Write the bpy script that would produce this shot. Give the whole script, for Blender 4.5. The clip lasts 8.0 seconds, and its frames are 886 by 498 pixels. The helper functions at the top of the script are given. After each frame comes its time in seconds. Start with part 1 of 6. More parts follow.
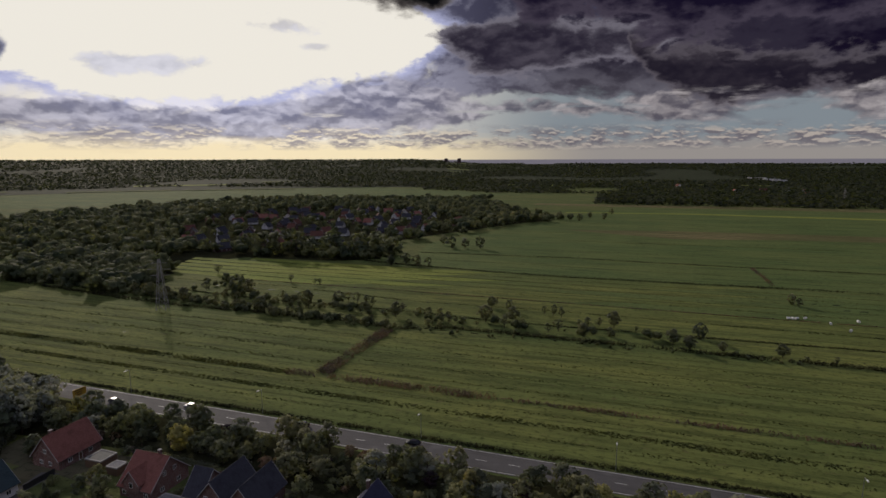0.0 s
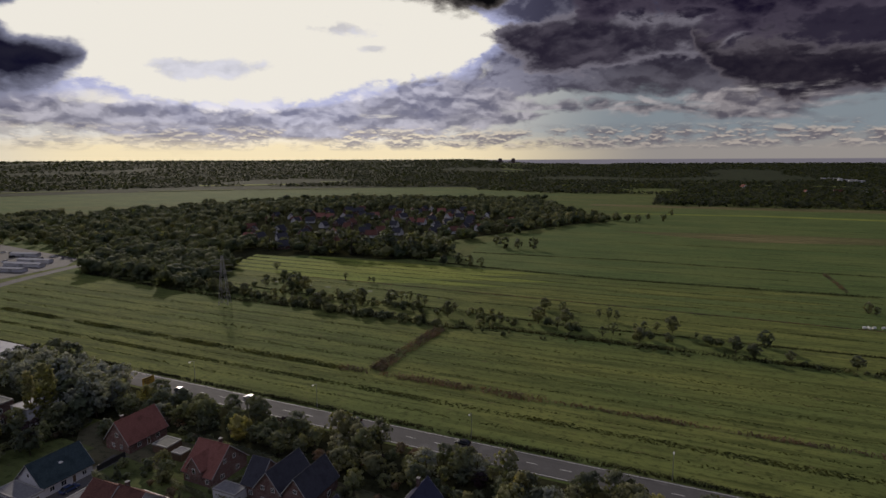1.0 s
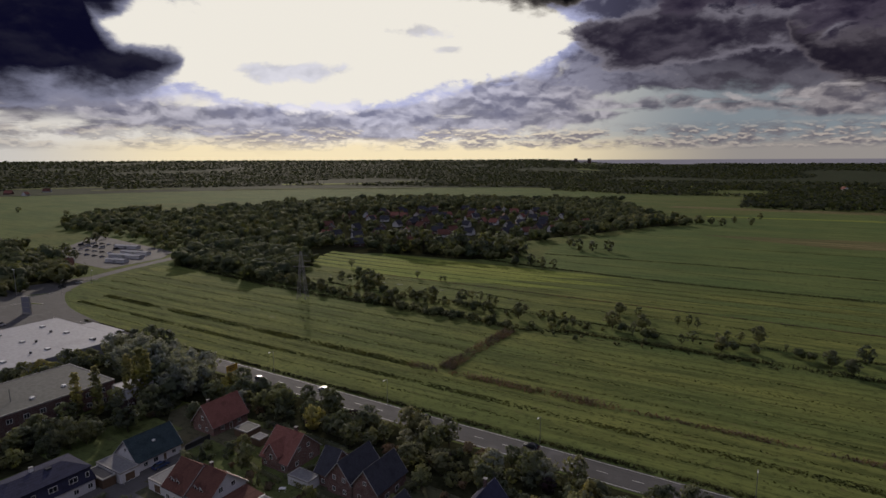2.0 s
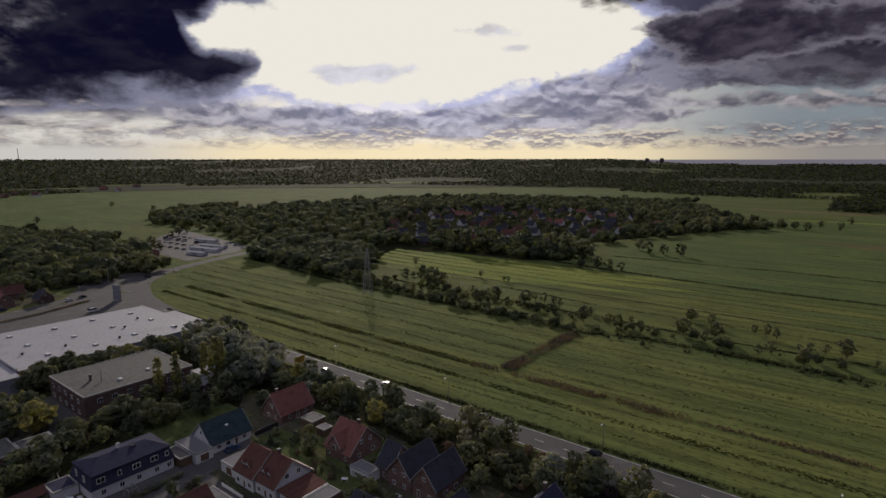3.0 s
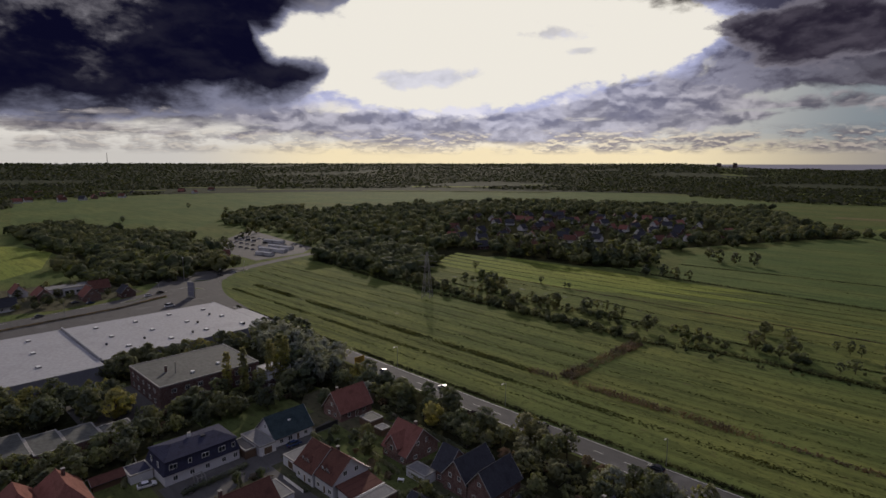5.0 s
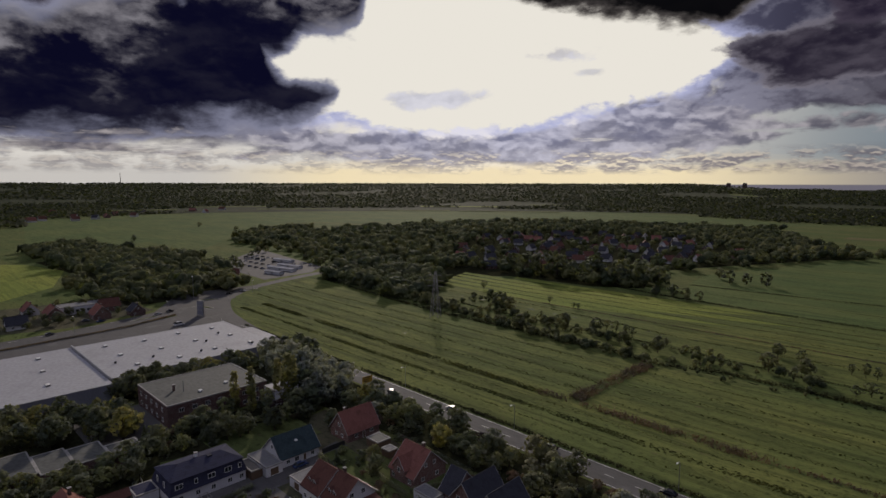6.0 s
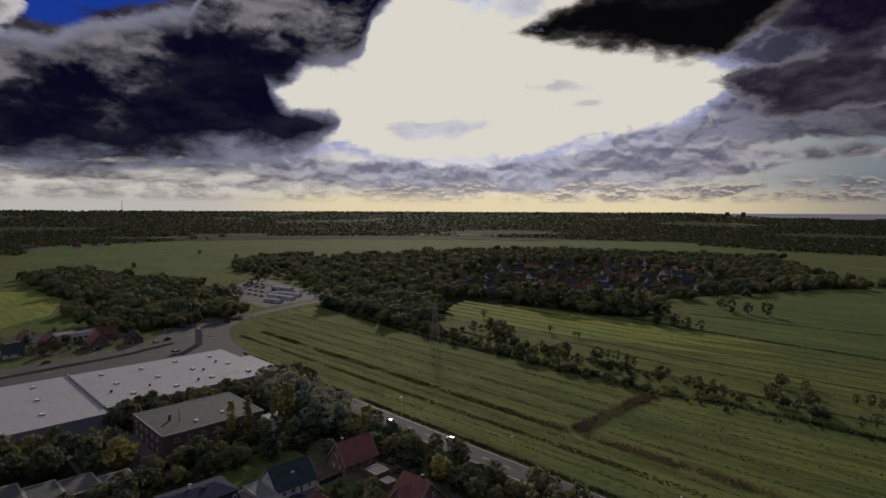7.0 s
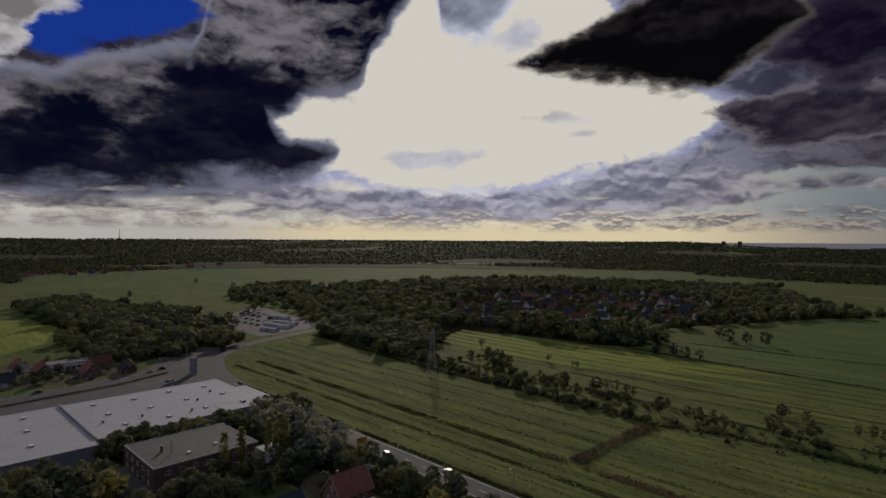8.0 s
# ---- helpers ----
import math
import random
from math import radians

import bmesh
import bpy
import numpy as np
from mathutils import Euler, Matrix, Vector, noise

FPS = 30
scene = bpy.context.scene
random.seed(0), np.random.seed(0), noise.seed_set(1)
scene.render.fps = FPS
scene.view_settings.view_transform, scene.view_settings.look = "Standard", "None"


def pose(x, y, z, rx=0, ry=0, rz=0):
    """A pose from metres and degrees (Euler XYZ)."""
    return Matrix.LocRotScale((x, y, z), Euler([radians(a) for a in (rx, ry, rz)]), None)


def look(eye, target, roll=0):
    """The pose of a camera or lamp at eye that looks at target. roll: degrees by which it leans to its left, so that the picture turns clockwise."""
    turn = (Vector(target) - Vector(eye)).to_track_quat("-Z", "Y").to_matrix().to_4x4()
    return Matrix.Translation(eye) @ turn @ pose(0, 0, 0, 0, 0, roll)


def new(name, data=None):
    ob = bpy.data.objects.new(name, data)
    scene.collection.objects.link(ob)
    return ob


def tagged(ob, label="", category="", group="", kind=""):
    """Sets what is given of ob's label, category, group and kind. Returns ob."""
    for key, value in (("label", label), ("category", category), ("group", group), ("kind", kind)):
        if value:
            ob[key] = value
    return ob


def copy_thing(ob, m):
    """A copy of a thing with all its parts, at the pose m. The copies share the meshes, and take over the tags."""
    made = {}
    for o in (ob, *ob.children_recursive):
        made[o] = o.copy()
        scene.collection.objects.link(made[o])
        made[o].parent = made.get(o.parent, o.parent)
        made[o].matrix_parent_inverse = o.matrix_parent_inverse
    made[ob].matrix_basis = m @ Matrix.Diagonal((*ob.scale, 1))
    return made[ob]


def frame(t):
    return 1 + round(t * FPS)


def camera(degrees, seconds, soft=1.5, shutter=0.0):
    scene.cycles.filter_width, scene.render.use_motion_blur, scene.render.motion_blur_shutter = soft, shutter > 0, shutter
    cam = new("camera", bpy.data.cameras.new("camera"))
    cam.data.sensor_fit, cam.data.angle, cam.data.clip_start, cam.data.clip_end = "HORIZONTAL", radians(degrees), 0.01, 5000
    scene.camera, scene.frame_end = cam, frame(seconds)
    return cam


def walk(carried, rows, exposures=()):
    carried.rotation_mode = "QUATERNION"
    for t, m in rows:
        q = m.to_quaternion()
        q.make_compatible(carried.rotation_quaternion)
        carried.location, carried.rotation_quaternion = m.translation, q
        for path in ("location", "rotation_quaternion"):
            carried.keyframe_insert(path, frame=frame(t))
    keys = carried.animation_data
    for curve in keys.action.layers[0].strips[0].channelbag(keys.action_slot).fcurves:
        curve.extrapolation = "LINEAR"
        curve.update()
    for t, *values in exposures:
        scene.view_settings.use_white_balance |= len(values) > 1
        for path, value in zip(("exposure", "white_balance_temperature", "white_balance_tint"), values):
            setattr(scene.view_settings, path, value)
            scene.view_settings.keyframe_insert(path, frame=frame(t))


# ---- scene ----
cam = camera(76.46, 8.0)
PATH = [
    (0.0, pose(0, 0, 80, 80.94, 0, 18.30) @ pose(0, 0, 0, 0, 0, -0.16)),
    (0.5, pose(0, 0, 80, 80.96, 0, 19.95) @ pose(0, 0, 0, 0, 0, -0.34)),
    (1.0, pose(0, 0, 80, 80.97, 0, 23.73) @ pose(0, 0, 0, 0, 0, -0.28)),
    (1.5, pose(0, 0, 80, 81.00, 0, 27.57) @ pose(0, 0, 0, 0, 0, -0.29)),
    (3.0, pose(0, 0, 80, 80.95, 0, 37.69) @ pose(0, 0, 0, 0, 0, -0.07)),
    (3.5, pose(0, 0, 80, 80.94, 0, 40.54) @ pose(0, 0, 0, 0, 0, -0.02)),
    (4.0, pose(0, 0, 80, 80.93, 0, 42.18) @ pose(0, 0, 0, 0, 0, 0.02)),
    (4.5, pose(0, 0, 80, 80.93, 0, 43.16) @ pose(0, 0, 0, 0, 0, 0.07)),
    (6.0, pose(0, 0, 80, 83.37, 0, 44.71) @ pose(0, 0, 0, 0, 0, 0.09)),
    (6.5, pose(0, 0, 80, 84.79, 0, 44.76) @ pose(0, 0, 0, 0, 0, 0.15)),
    (7.0, pose(0, 0, 80, 86.24, 0, 44.71) @ pose(0, 0, 0, 0, 0, 0.22)),
    (7.5, pose(0, 0, 80, 87.74, 0, 44.62) @ pose(0, 0, 0, 0, 0, 0.31)),
    (8.0, pose(0, 0, 80, 89.16, 0, 44.47) @ pose(0, 0, 0, 0, 0, 0.32)),
]
walk(cam, PATH, exposures=[(0.0, 0.2, 6150, 16), (4.7, 0.2, 6150, 16), (6.5, 0.05, 6150, 16), (8.0, -0.25, 6150, 16)])

# ---------------------------------------------------------------- sky, sun
SUN_AZ, SUN_EL = 47.0, 20.0      # degrees to the left of +y, and up


class Graph:
    """Short spelling for node trees."""

    def __init__(self, tree):
        self.tree, self.nodes, self.links = tree, tree.nodes, tree.links

    def put(self, socket, value):
        if isinstance(value, bpy.types.NodeSocket):
            self.links.new(value, socket)
        elif isinstance(value, (tuple, list)) and len(value) == 3 and socket.type == "RGBA":
            socket.default_value = (*value, 1)
        else:
            socket.default_value = value

    def add(self, kind):
        return self.nodes.new(kind)

    def math(self, op, a, b=0.0, c=0.0, clamp=False):
        node = self.add("ShaderNodeMath")
        node.operation, node.use_clamp = op, clamp
        for i, v in enumerate((a, b, c)):
            self.put(node.inputs[i], v)
        return node.outputs[0]

    def mix(self, fac, a, b, blend="MIX"):
        node = self.add("ShaderNodeMix")
        node.data_type, node.blend_type = "RGBA", blend
        self.put(node.inputs[0], fac)
        self.put(node.inputs[6], a)
        self.put(node.inputs[7], b)
        return node.outputs[2]

    def step(self, x, lo, hi, a=0.0, b=1.0):
        node = self.add("ShaderNodeMapRange")
        node.interpolation_type = "SMOOTHSTEP"
        for i, v in enumerate((x, lo, hi, a, b)):
            self.put(node.inputs[i], v)
        return node.outputs[0]

    def xyz(self, x, y, z=0.0):
        node = self.add("ShaderNodeCombineXYZ")
        for i, v in enumerate((x, y, z)):
            self.put(node.inputs[i], v)
        return node.outputs[0]

    def noise(self, vector, scale, detail=4.0, rough=0.55, distort=0.0):
        node = self.add("ShaderNodeTexNoise")
        self.put(node.inputs["Vector"], vector)
        for key, v in (("Scale", scale), ("Detail", detail), ("Roughness", rough), ("Distortion", distort)):
            self.put(node.inputs[key], v)
        return node.outputs["Fac"]


def make_world():
    world = bpy.data.worlds.new("evening_sky")
    world.use_nodes = True
    scene.world = world
    g = Graph(world.node_tree)
    g.nodes.clear()
    coord = g.add("ShaderNodeTexCoord").outputs["Generated"]
    sep = g.add("ShaderNodeSeparateXYZ")
    g.put(sep.inputs[0], coord)
    x, y, z = sep.outputs
    deg = 180 / math.pi
    az = g.math("MULTIPLY", g.math("ARCTAN2", g.math("MULTIPLY", x, -1.0), y), deg)
    el = g.math("MULTIPLY", g.math("ARCSINE", z), deg)
    sky = g.add("ShaderNodeTexSky")
    sky.sky_type, sky.sun_disc, sky.dust_density = "NISHITA", False, 2.0
    sky.sun_elevation, sky.sun_rotation = radians(SUN_EL), radians(-SUN_AZ)
    clear = g.mix(1.0, sky.outputs[0], (0.030, 0.045, 0.085), "MULTIPLY")

    def veil(fa, fe, seed, detail=6.0, rough=0.55, shift=0.0, distort=0.0):
        """Smooth cloud noise over azimuth and elevation."""
        return g.noise(g.xyz(g.math("MULTIPLY", az, fa), g.math("MULTIPLY", g.math("ADD", el, shift), fe), seed), 1.0, detail, rough, distort)

    # a shared warp that makes heaps roll
    wob_a = g.math("MULTIPLY", g.math("SUBTRACT", veil(0.22, 0.34, 31.0, 5.0, 0.6), 0.5), 5.0)
    wob_e = g.math("MULTIPLY", g.math("SUBTRACT", veil(0.24, 0.36, 37.0, 5.0, 0.6), 0.5), 2.6)

    def heaps(fa, fe, seed, shift=0.0, detail=2.0, warp=1.0):
        """Rounded cumulus heaps: one where thick, nought in the creases."""
        node = g.add("ShaderNodeTexVoronoi")
        node.feature, node.normalize = "SMOOTH_F1", True
        u = g.math("MULTIPLY", g.math("MULTIPLY_ADD", wob_a, warp, az), fa)
        v = g.math("MULTIPLY", g.math("ADD", g.math("MULTIPLY_ADD", wob_e, warp, el), shift), fe)
        g.put(node.inputs["Vector"], g.xyz(u, v, seed))
        for key, value in (("Scale", 1.0), ("Detail", detail), ("Roughness", 0.55), ("Lacunarity", 2.3), ("Smoothness", 0.7)):
            g.put(node.inputs[key], value)
        return g.math("MULTIPLY_ADD", node.outputs["Distance"], -4.0, 1.55, clamp=True)

    def lit_by(fa, fe, seed, shift, gain, detail=2.0, warp=1.0):
        """Heaps, and how far each thins out upwards: pale tops and dark bellies."""
        low, high = heaps(fa, fe, seed, 0.0, detail, warp), heaps(fa, fe, seed, shift, detail, warp)
        return low, g.math("MULTIPLY_ADD", g.math("SUBTRACT", low, high), gain, 0.5, clamp=True)

    big, big_lit = lit_by(0.085, 0.16, 2.0, 1.6, 1.0)
    small, small_lit = lit_by(0.24, 0.46, 5.0, 0.55, 0.8)
    soft = veil(0.09, 0.17, 41.0, 7.0, 0.58, 0.0, 0.3)
    fine = veil(0.55, 1.0, 8.0, 7.0, 0.6)
    ragged = g.math("MULTIPLY_ADD", g.math("SUBTRACT", soft, 0.5), 8.0, g.math("MULTIPLY", g.math("SUBTRACT", big, 0.5), 1.8))
    ragged = g.math("ADD", ragged, g.math("MULTIPLY_ADD", g.math("SUBTRACT", fine, 0.5), 2.0, g.math("MULTIPLY", g.math("SUBTRACT", small, 0.5), 1.3)))
    tone = g.math("MULTIPLY_ADD", big_lit, 0.40, g.math("MULTIPLY", small_lit, 0.35))
    tone = g.math("ADD", tone, g.math("MULTIPLY_ADD", g.math("SUBTRACT", soft, 0.5), 1.3, g.math("MULTIPLY_ADD", fine, 0.40, -0.09)))

    # nearness to the sun, in degrees
    dot = g.add("ShaderNodeVectorMath")
    dot.operation = "DOT_PRODUCT"
    g.put(dot.inputs[0], coord)
    ce = math.cos(radians(SUN_EL - 8))
    dot.inputs[1].default_value = (-math.sin(radians(SUN_AZ - 7)) * ce, math.cos(radians(SUN_AZ - 7)) * ce, math.sin(radians(SUN_EL - 8)))
    away = g.math("MULTIPLY", g.math("ARCCOSINE", g.math("MINIMUM", dot.outputs["Value"], 0.99999)), deg)
    near_sun = g.step(away, 8.0, 36.0, 1.0, 0.0)
    # unseen clouds behind the camera, brightened as added fill light
    front = g.step(away, 66.0, 112.0)

    def line(points):
        """An elevation that follows the azimuth."""
        node = g.add("ShaderNodeFloatCurve")
        curve = node.mapping.curves[0]
        pts = sorted(((a + 60) / 180, e / 40) for a, e in points)
        while len(curve.points) < len(pts):
            curve.points.new(0.5, 0.5)
        for p, (a, e) in zip(curve.points, pts):
            p.location, p.handle_type = (a, e), "AUTO_CLAMPED"
        node.mapping.update()
        g.put(node.inputs["Value"], g.math("DIVIDE", g.math("ADD", az, 60.0), 180.0))
        return g.math("MULTIPLY", node.outputs[0], 40.0)

    def depth(low, high, rough=1.0):
        """Degrees inside a cloud between two lines; its edge is ragged."""
        d = g.math("MINIMUM", g.math("SUBTRACT", el, line(low)), g.math("SUBTRACT", line(high), el))
        return g.math("MULTIPLY_ADD", ragged, rough, d)

    def lay(mask, over, under):
        return g.mix(mask, under, over)

    # pale clear air behind everything, blue higher up
    pale = g.mix(near_sun, (0.185, 0.215, 0.22), (0.82, 0.76, 0.62))
    pale = g.mix(g.step(az, 50.0, 62.0), pale, (0.62, 0.59, 0.50))
    colour = g.mix(g.step(el, 9.0, 17.0), pale, clear)

    # broken grey deck: bright and thin low down, heavy and dark higher up
    high_up = g.step(g.math("MULTIPLY_ADD", az, -0.07, el), 5.5, 10.0)
    far_mid = g.mix(high_up, (0.105, 0.099, 0.112), (0.022, 0.018, 0.029))
    far_lit = g.mix(high_up, (0.30, 0.275, 0.26), (0.060, 0.052, 0.062))
    far_low = g.mix(high_up, (0.050, 0.045, 0.055), (0.006, 0.004, 0.012))
    belly = g.mix(front, g.mix(near_sun, far_low, (0.11, 0.11, 0.16)), (0.37, 0.39, 0.50))
    mid = g.mix(front, g.mix(near_sun, far_mid, (0.33, 0.33, 0.40)), (0.64, 0.66, 0.80))
    lit = g.mix(front, g.mix(near_sun, far_lit, (0.85, 0.82, 0.76)), (1.16, 1.16, 1.26))
    deck = g.mix(g.step(tone, 0.52, 0.86), g.mix(g.step(tone, 0.18, 0.50), belly, mid), lit)
    cover = g.step(g.math("ADD", g.math("MULTIPLY_ADD", big, 0.45, g.math("MULTIPLY", soft, 0.9)), g.math("ADD", g.step(el, 3.5, 8.0, -0.10, 0.18), g.step(az, -6.0, 14.0, 0.14, 0.0))), 0.56, 0.70)
    colour = lay(g.math("MULTIPLY", cover, g.step(el, 3.0, 4.4)), deck, colour)

    # bright opening round the sun, with a bluish rim
    hole = depth([(70, 12), (62, 9), (56, 6.4), (50, 5.4), (45, 5.0), (41, 4.9), (33, 5.9), (26, 7.9), (20, 9.4), (16, 14)],
                 [(70, 12.2), (62, 24), (50, 27), (36, 27), (26, 19), (20, 13.6), (16, 12)], 0.75)
    colour = lay(g.step(hole, -2.2, 0.2, 0.0, 0.55), (0.50, 0.53, 0.74), colour)
    colour = lay(g.step(hole, -0.35, 0.40), (0.745, 0.71, 0.585), colour)

    def cloud(low, high, dark_to, core, body, edge, rough, under, rim=2.2, thin=0.55, more=None):
        """A heavy cloud before the light. dark_to: up to which line its belly is black; edge: the light that its thin rim lets through; more: a second pair of lines."""
        d = depth(low, high, rough)
        if more:
            d = g.math("MAXIMUM", d, depth(*more, rough))
        heavy = g.math("SUBTRACT", line(dark_to), el)
        heavy = g.step(g.math("ADD", heavy, g.math("MULTIPLY_ADD", tone, -7.0, 3.4)), -2.8, 2.4)
        deep = g.mix(g.step(tone, 0.25, 0.85), core, g.mix(0.05, core, body))
        inner = g.mix(heavy, g.mix(g.step(tone, 0.30, 0.85), core, body), deep)
        inner = g.mix(g.step(d, -0.1, rim), edge, inner)
        return lay(g.step(d, -thin, thin), inner, under)

    # grey veil high over the opening, and violet heaps to its side
    colour = cloud([(45.5, 24), (44, 19.6), (41, 19.8), (38, 23)], [(46, 24), (44, 32), (40, 32), (37, 23)], [(46, 10), (37, 10)], (0.16, 0.17, 0.21), (0.34, 0.36, 0.42), (0.62, 0.64, 0.70), 0.8, colour)
    colour = cloud([(20, 11.6), (16, 8.9), (12, 8.2), (6, 8.3), (1, 8.8), (-4, 11.6)], [(20, 11.8), (17.5, 12.9), (10, 14), (2, 13.6), (-4, 11.5)], [(20, 9.4), (8, 9.8), (0, 10.4), (-34, 12)],
                   (0.016, 0.013, 0.022), (0.062, 0.054, 0.067), (0.15, 0.138, 0.155), 1.1, colour, 1.8)
    colour = cloud([(2, 14), (-3, 6.4), (-10, 4.9), (-20, 4.4), (-34, 4.4)], [(2, 14.2), (-3, 9.5), (-10, 9.6), (-20, 10), (-34, 10)], [(2, 8), (-34, 8)], (0.010, 0.008, 0.014), (0.035, 0.029, 0.036), (0.085, 0.074, 0.082), 1.0, colour, 1.2)
    colour = cloud([(16, 15.5), (8, 12.6), (0, 11.6), (-12, 10.6), (-34, 10)], [(16, 15.7), (8, 21), (0, 26), (-34, 30)], [(16, 14), (0, 16), (-34, 18)], (0.006, 0.004, 0.013), (0.022, 0.017, 0.029), (0.050, 0.041, 0.056), 1.1, colour)
    # black lens of cloud
    colour = cloud([(36.6, 17.4), (33, 16.3), (30, 15.6), (25, 14.5), (20, 13.8), (17, 14.8), (13.2, 18), (12, 19)], [(36.6, 17.3), (32.4, 19.4), (28, 21.2), (25, 22.4), (20, 25), (14, 22), (12, 18.9)],
                   [(40, 21), (10, 21)], (0.0025, 0.0025, 0.003), (0.020, 0.017, 0.017), (0.085, 0.075, 0.066), 0.6, colour, 1.2)
    # the great dark cloud, its upper part grey
    colour = cloud([(54.8, 9.2), (56, 7.0), (60, 5.8), (66, 5.1), (72, 4.3), (78, 3.7), (84, 3.5), (110, 3.5)], [(54.8, 9.1), (56, 9.9), (59.5, 10.6), (61.5, 13), (64, 17), (69, 17.6), (74, 16.6), (77, 15.4), (80, 14), (84, 14), (110, 15)],
                   [(50, 9), (54, 11), (57, 15), (60, 16.5), (67, 17), (70.5, 15), (72.5, 12), (75, 9.8), (79, 10.6), (84, 10.2), (110, 10)], (0.0028, 0.0028, 0.012), (0.20, 0.190, 0.195), (0.20, 0.205, 0.26), 0.6, colour, 2.0, 0.55,
                   ([(47, 24), (49.5, 20.6), (52, 17.2), (53.8, 13.8), (57.5, 13.4), (61, 11), (70, 10)], [(47, 24.2), (50, 32), (60, 32), (68, 18.4), (70, 16)]))
    # blue gap
    blue = depth([(84, 18), (79.5, 15.2), (76, 16.2), (71, 17.8), (67, 20)], [(84, 18.1), (79, 21), (74, 22.5), (67, 20.1)], 0.6)
    colour = lay(g.step(blue, -0.5, 0.5), (0.010, 0.040, 0.27), colour)
    # sunlit heaps over the blue gap
    colour = cloud([(75.5, 21), (77, 18.8), (80, 17.6), (81, 15.4), (84, 14), (110, 14)], [(75.5, 21.2), (78, 25), (84, 26), (110, 26)], [(70, 6), (110, 6)], (0.20, 0.185, 0.175), (0.66, 0.62, 0.57), (0.58, 0.56, 0.55), 0.7, colour, 1.0)
    # small clouds in the opening
    for a0, e0, w, h, c in ((44.2, 8.3, 5.0, 0.85, (0.33, 0.34, 0.40)), (34.0, 12.2, 3.5, 0.75, (0.42, 0.41, 0.41)), (36.8, 19.7, 2.0, 1.3, (0.30, 0.32, 0.42)), (30.4, 10.5, 1.7, 0.4, (0.45, 0.44, 0.42)), (31.0, 6.9, 2.2, 0.45, (0.42, 0.43, 0.5))):
        p = g.math("POWER", g.math("DIVIDE", g.math("SUBTRACT", az, a0), w), 2.0)
        q = g.math("POWER", g.math("DIVIDE", g.math("SUBTRACT", el, e0), h), 2.0)
        d = g.math("ADD", g.math("SUBTRACT", 1.0, g.math("SQRT", g.math("ADD", p, q))), g.math("MULTIPLY", ragged, 0.55))
        colour = lay(g.step(d, -0.15, 0.55, 0.0, 0.75), g.mix(g.step(tone, 0.3, 0.8), c, (0.58, 0.58, 0.62)), colour)

    # long bank under the opening, in layers
    sheets = g.math("ADD", g.math("MULTIPLY", veil(0.085, 0.60, 13.0, 6.0, 0.6, 0.0, 0.5), 0.75), g.math("MULTIPLY", veil(0.25, 1.3, 17.0, 5.0, 0.6), 0.25))
    bank = depth([(110, 2.2), (60, 2.3), (48, 1.5), (38, 1.5), (28, 2.3), (20, 2.8), (10, 3.4), (-34, 3.6)],
                 [(110, 3.7), (66, 3.8), (60, 4.4), (56, 5.6), (50, 5.3), (45, 4.9), (40, 5.0), (33, 5.8), (27, 7.3), (22, 7.8), (17, 6.6), (8, 6.2), (-34, 6)], 0.6)
    rift = g.math("MULTIPLY_ADD", near_sun, 0.17, g.math("MULTIPLY", g.step(el, 2.0, 5.0), 0.05))
    bank = g.math("MULTIPLY", g.step(bank, -0.3, 0.4), g.step(g.math("ADD", sheets, rift), 0.47, 0.60))
    b_tone = g.math("ADD", g.math("MULTIPLY", small_lit, 0.55), g.math("MULTIPLY", sheets, 0.55))
    b_dark = g.mix(near_sun, (0.075, 0.068, 0.080), (0.150, 0.152, 0.205))
    b_lit = g.mix(near_sun, (0.34, 0.31, 0.29), (0.46, 0.45, 0.50))
    colour = lay(g.math("MULTIPLY", bank, 0.92), g.mix(g.step(b_tone, 0.36, 0.80), b_dark, b_lit), colour)

    # cream strip over the horizon with rows of small puffs
    strip = g.step(g.math("MULTIPLY_ADD", sheets, 2.6, el), 2.2, 3.8, 1.0, 0.0)
    glow = g.mix(g.step(az, 2.0, 24.0), (0.26, 0.235, 0.20), (0.80, 0.67, 0.39))
    glow = g.mix(g.step(az, 54.0, 70.0), glow, (0.50, 0.475, 0.41))
    colour = lay(g.math("MULTIPLY", strip, 0.92), glow, colour)
    dots, dot_lit = lit_by(0.42, 1.25, 15.0, 0.18, 1.1, 2.5, 0.35)
    crowd = g.math("MULTIPLY", g.step(el, 0.7, 1.5), g.step(el, 2.3, 3.6, 1.0, 0.0))
    crowd = g.math("MULTIPLY", crowd, g.step(az, 26.0, 52.0, 0.95, 0.55))
    colour = lay(g.math("MULTIPLY", crowd, g.step(g.math("ADD", dots, g.math("MULTIPLY", sheets, 0.7)), 0.48, 0.98)),
                 g.mix(g.step(dot_lit, 0.42, 0.78), g.mix(near_sun, (0.125, 0.113, 0.120), (0.27, 0.245, 0.24)), g.mix(near_sun, (0.36, 0.315, 0.26), (0.76, 0.66, 0.46))), colour)
    # far sea under the horizon
    colour = g.mix(g.step(el, -0.10, 0.02), (0.135, 0.125, 0.14), colour)
    back = g.add("ShaderNodeBackground")
    g.put(back.inputs[0], colour)
    back.inputs[1].default_value = 1.0
    out = g.add("ShaderNodeOutputWorld")
    g.links.new(back.outputs[0], out.inputs[0])


